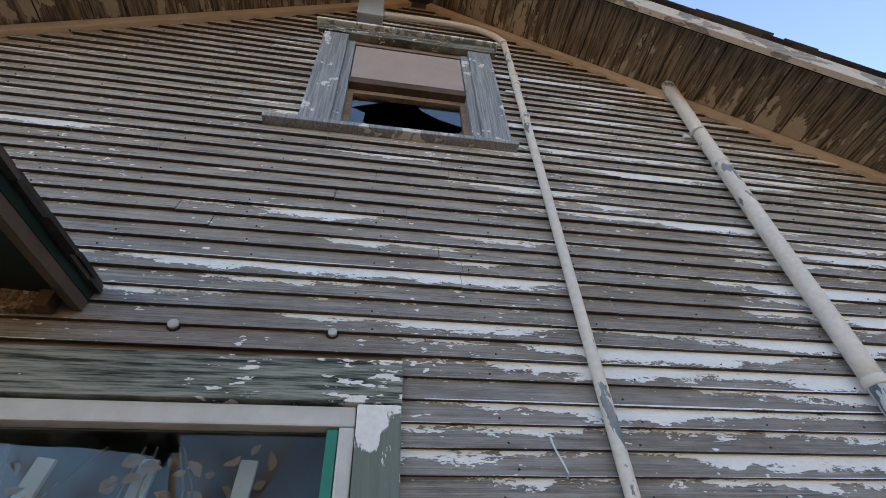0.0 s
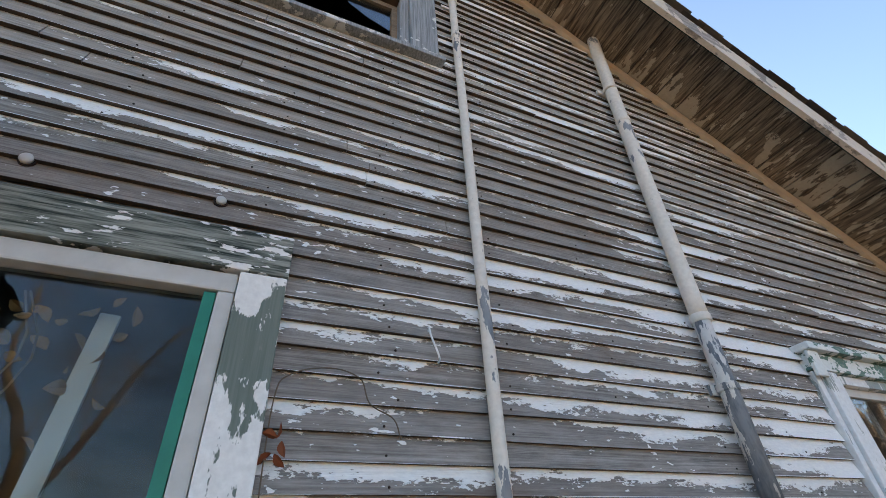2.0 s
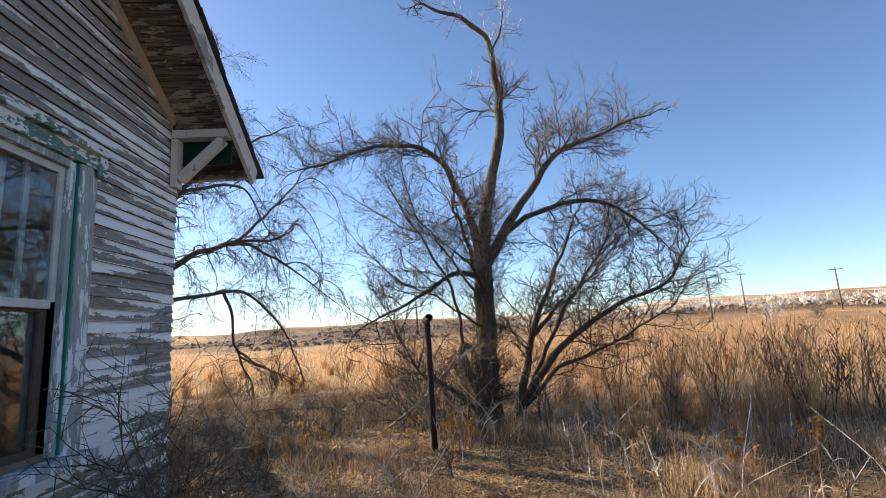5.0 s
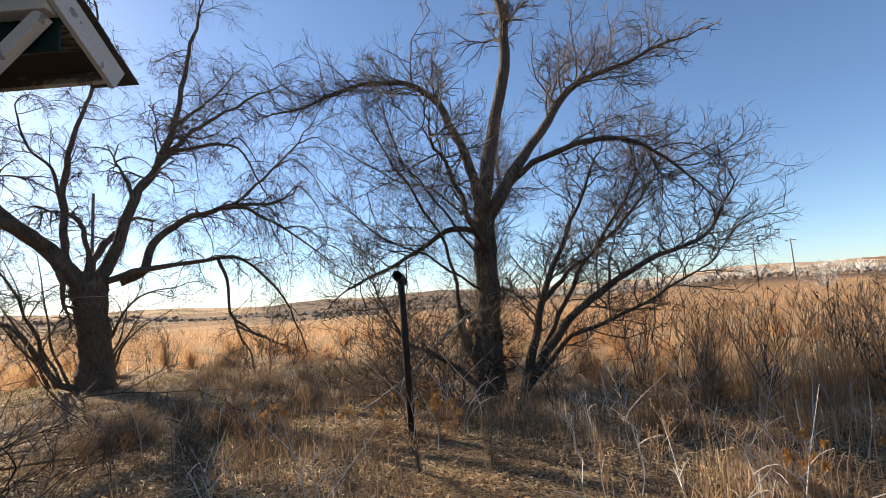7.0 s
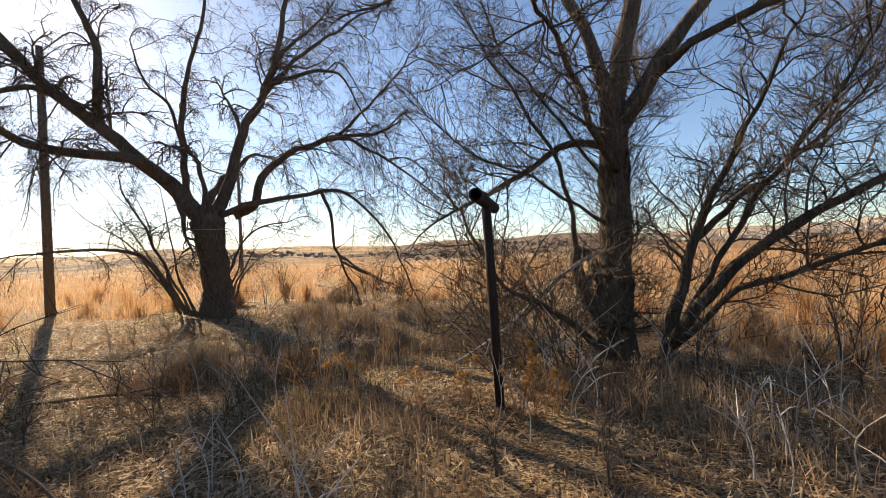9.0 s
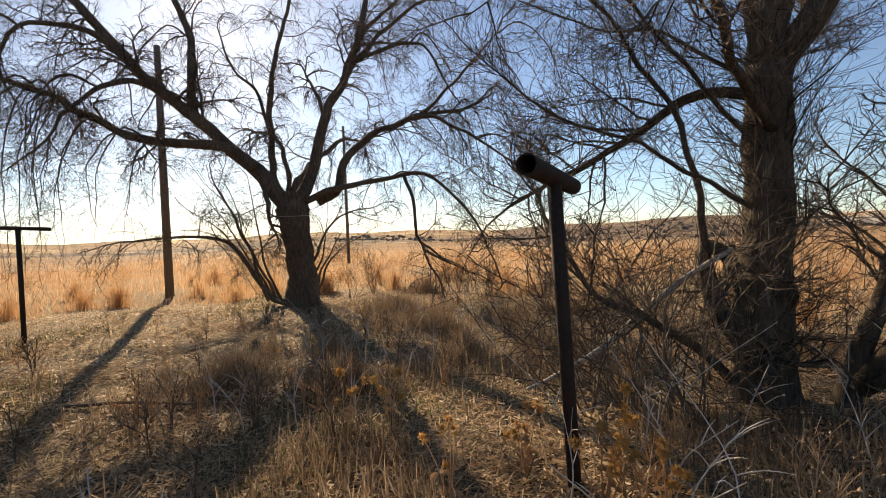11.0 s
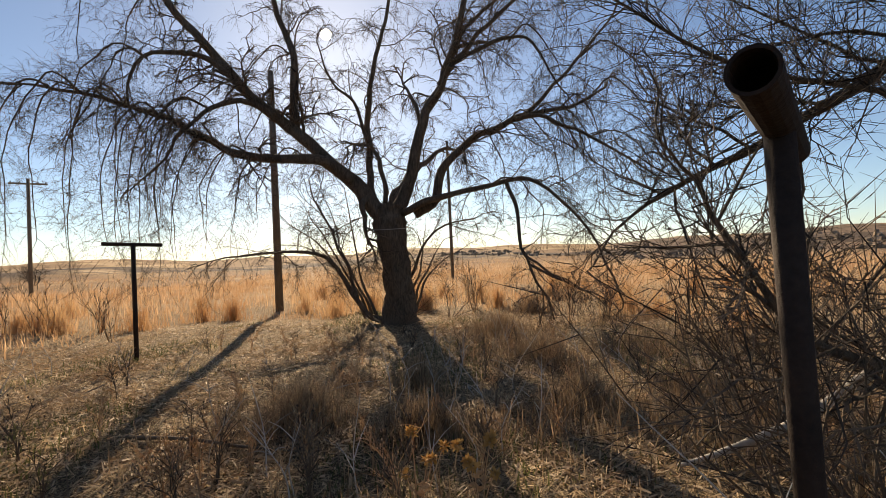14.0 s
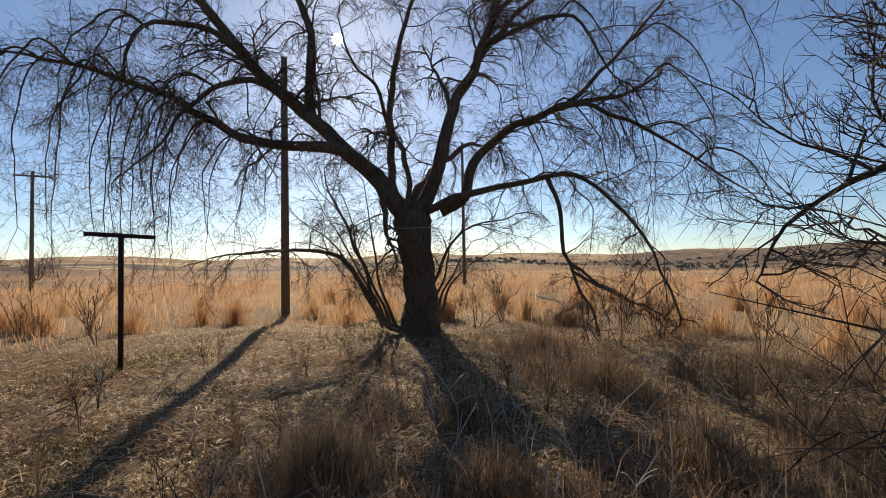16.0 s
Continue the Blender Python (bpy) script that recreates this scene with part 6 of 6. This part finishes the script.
def window_shrub():
    rng = random.Random(77)
    s = thing("bare_shrub", (4.0, 1.16, 0.0), "dark leafless shrub against the house wall", "shrub")
    cr = (Build(), Build())
    for i in range(26):
        d = Vector((rng.gauss(0.05, 0.5), rng.uniform(-0.25, 0.15), 1.0))
        grow(cr, rng, (4.1 + rng.uniform(-0.5, 0.55), 1.10 - rng.uniform(0, 0.15), 0.0), d, rng.uniform(0.7, 1.4), 0.008, 0, 0.02, 0.9, [0], 0.7)
        cr[1].add(cr[0].v, cr[0].f)
        cr[1].v = [(p[0], min(p[1], Y0 - 0.07), p[2]) for p in cr[1].v]
        tagged(part("stem", cr[1], M_TWIG, s), kind="stuff")
        cr = (Build(), Build())

    v = thing("dry_vine", (1.0, 1.34, 2.2), "thin dry vine with red leaves on the clapboards", "vine")
    y = Y0 - 0.03
    tendril = part("tendril", Build().tube(curve_points([(0.995, y, 1.6), (1.0, y, 2.0), (0.998, y - 0.01, 2.28), (1.03, y, 2.35), (1.12, y - 0.012, 2.37), (1.2, y, 2.355), (1.225, y - 0.01, 2.29), (1.29, y, 2.26), (1.31, y, 2.21)], 44), 0.0018, 5), M_TWIG, v)
    for i in range(5):
        m = Matrix.Translation((1.005 + rng.uniform(-0.02, 0.03), y - 0.012, 2.2 + rng.uniform(-0.04, 0.03))) @ Euler((rng.uniform(0, 6), rng.uniform(0, 6), rng.uniform(0, 6))).to_matrix().to_4x4()
        part("leaf", leaf_build(rng, m, 0.022), M_LEAFRED, tendril, "shrivelled red leaf")


window_shrub()


def dead_wood():
    s = thing("fallen_stick", (7.65, 3.1, 0.05), "long straight fallen stick lying in the straw", "stick")
    part("stick", Build().tube(curve_points([(7.30, 3.85, 0.05), (7.55, 3.3, 0.09), (7.78, 2.85, 0.07), (8.02, 2.4, 0.06)], 16), [0.018 - 0.0007 * i for i in range(17)], 8, rough=0.2), M_POLE, s, smooth=True)
    c = thing("bent_stick", (6.2, 2.4, 0.04), "dark bent stick arching over the straw", "stick")
    part("stick", Build().tube(curve_points([(6.03, 1.50, 0.02), (6.10, 1.9, 0.14), (6.22, 2.6, 0.20), (6.36, 3.3, 0.13), (6.45, 3.9, 0.03)], 22), [0.013 - 0.0004 * i for i in range(23)], 7, rough=0.2), M_POLE, c, smooth=True)
    b = thing("dead_branch", (9.5, 0.24, 0.03), "grey bleached dead branch propped against the tree", "branch")
    part("branch", Build().tube(curve_points([(9.45, 0.30, 0.02), (9.52, 0.05, 0.15), (9.60, -0.35, 0.42), (9.70, -0.7, 0.75), (9.82, -1.0, 1.02), (9.98, -1.35, 1.25)], 26), [0.012 + 0.018 * math.sin(math.pi * i / 29) for i in range(27)], 9, rough=0.25), M_DEAD, b, smooth=True)
    rng = random.Random(55)
    for i in range(26):
        x, y = rng.uniform(6.8, 13), rng.uniform(-4.2, 6.5)
        if not clear(x, y):
            continue
        z, a, l = float(land(x, y)) + 0.03, rng.uniform(0, 6.28), rng.uniform(0.25, 0.8)
        t = thing("twig", (x, y, z), "thin fallen twig on the dry ground", "twig", "fallen twigs")
        d = Vector((math.cos(a), math.sin(a), 0)) * l
        p = Vector((x, y, z))
        part("stem", Build().tube(curve_points([p, p + d * 0.5 + Vector((rng.gauss(0, .05), rng.gauss(0, .05), rng.uniform(0.0, 0.08))), p + d], 7), [0.009 - 0.001 * k for k in range(8)], 5), M_DEAD if i % 2 else M_POLE, t)


dead_wood()



def tied_wire():
    """Pale wire wound round the trunk of the spreading tree, with a loose end in the fork."""
    t = thing("tied_wire", (12.9, 6.95, 2.0), "pale wire tied round the old tree trunk", "wire")
    c = Vector((12.865, 6.985, 2.08))
    loop = [c + Vector((0.395 * math.cos(a), 0.395 * math.sin(a), 0.04 * math.sin(a + 0.9))) for a in np.linspace(0, 2 * math.pi, 31)]
    part("loop", Build().tube(loop, 0.007, 5, False), M_DEAD, t)
    e = Vector((*U1, 0))
    part("loose_end", Build().tube(curve_points([c - e * 0.39, c - e * 0.75 + Vector((0, 0, 0.10)), c - e * 1.4 + Vector((0, 0, 0.28)), c - e * 2.3 + Vector((0, 0, 0.62))], 14), 0.005, 5), M_DEAD, t)


tied_wire()


def sun_disc():
    n = Nodes("burning sun")
    glow = n.put("ShaderNodeEmission", {"Color": (1.0, 0.97, 0.92, 1.0), "Strength": 5.0})
    both = n.put("ShaderNodeAddShader", {0: n.put("ShaderNodeBsdfTransparent").outputs[0], 1: glow.outputs[0]})
    n.t.links.new(both.outputs[0], n.out.inputs["Surface"])
    b, c, r = Build(), SUN * 2000, 20.0
    rows, seg = 12, 24
    v = [c + Vector((r * math.sin(math.pi * i / rows) * math.cos(2 * math.pi * k / seg), r * math.sin(math.pi * i / rows) * math.sin(2 * math.pi * k / seg), r * math.cos(math.pi * i / rows))) for i in range(rows + 1) for k in range(seg)]
    b.add(v, [(i * seg + k, i * seg + (k + 1) % seg, (i + 1) * seg + (k + 1) % seg, (i + 1) * seg + k) for i in range(rows) for k in range(seg)])
    tagged(part("backdrop", b, n.m, smooth=True), "white burning low sun in the sky", "sun", kind="structure")


sun_disc()

# ---- far things ----
utility_pole(28.7, 19.6, 9.0, 0.11)


def wire(points, label):
    w = thing("wire", points[0], label, "wire", "wires")
    part("strand", Build().tube(curve_points(points, 20), 0.006, 5), M_STEELDARK, w)


wire([(13.3, 12.9, 7.3), (12.2, 28, 7.1), (10.4, 44.4, 8.9)], "thin overhead wire between the poles")
wire([(10.4, 44.4, 8.9), (-6, 43, 8.0), (-24, 42, 8.8)], "thin overhead wire over the field")
wire([(13.3, 12.9, 7.2), (20.5, 16, 6.9), (28.7, 19.6, 8.8)], "thin overhead wire between the poles")
for x, y, h in ((10.4, 44.4, 8.6), (84, -77, 8.0), (96, -60, 9.0), (104, -73, 9.0)):
    utility_pole(x, y, float(land(x, y)) + h, 0.14, 1.1 if x != 104 else 0.9, math.atan2(y, x) + math.pi / 2)


def far_tree(x, y, h, seed, material):
    rng = random.Random(seed)
    z = float(land(x, y))
    t = thing("far_tree", (x, y, z), "bare tree at the edge of the field", "tree", "far bare trees")
    cr = (Build(), Build())
    for i in range(5):
        grow(cr, rng, (x, y, z - 0.1), Vector((rng.gauss(0, 0.45), rng.gauss(0, 0.45), 1)), h * rng.uniform(0.7, 1.0), h * 0.022, 0, -0.01, 0.75, [0])
    part("trunk", cr[0], material, t)
    tagged(part("crown", cr[1], material, t, "fine bare twigs"), kind="stuff")


for i, (x, y, h, m) in enumerate(((3, 66, 5.0, M_TWIG), (8, 72, 4.2, M_TWIG), (13, 70, 3.2, M_TWIG), (-3, 62, 5.0, M_TWIG), (60, -45, 3.6, M_TWIGLIGHT), (52, -44, 1.8, M_TWIG))):
    far_tree(x, y, h, 200 + i, m)

clapboards(gable_wall)
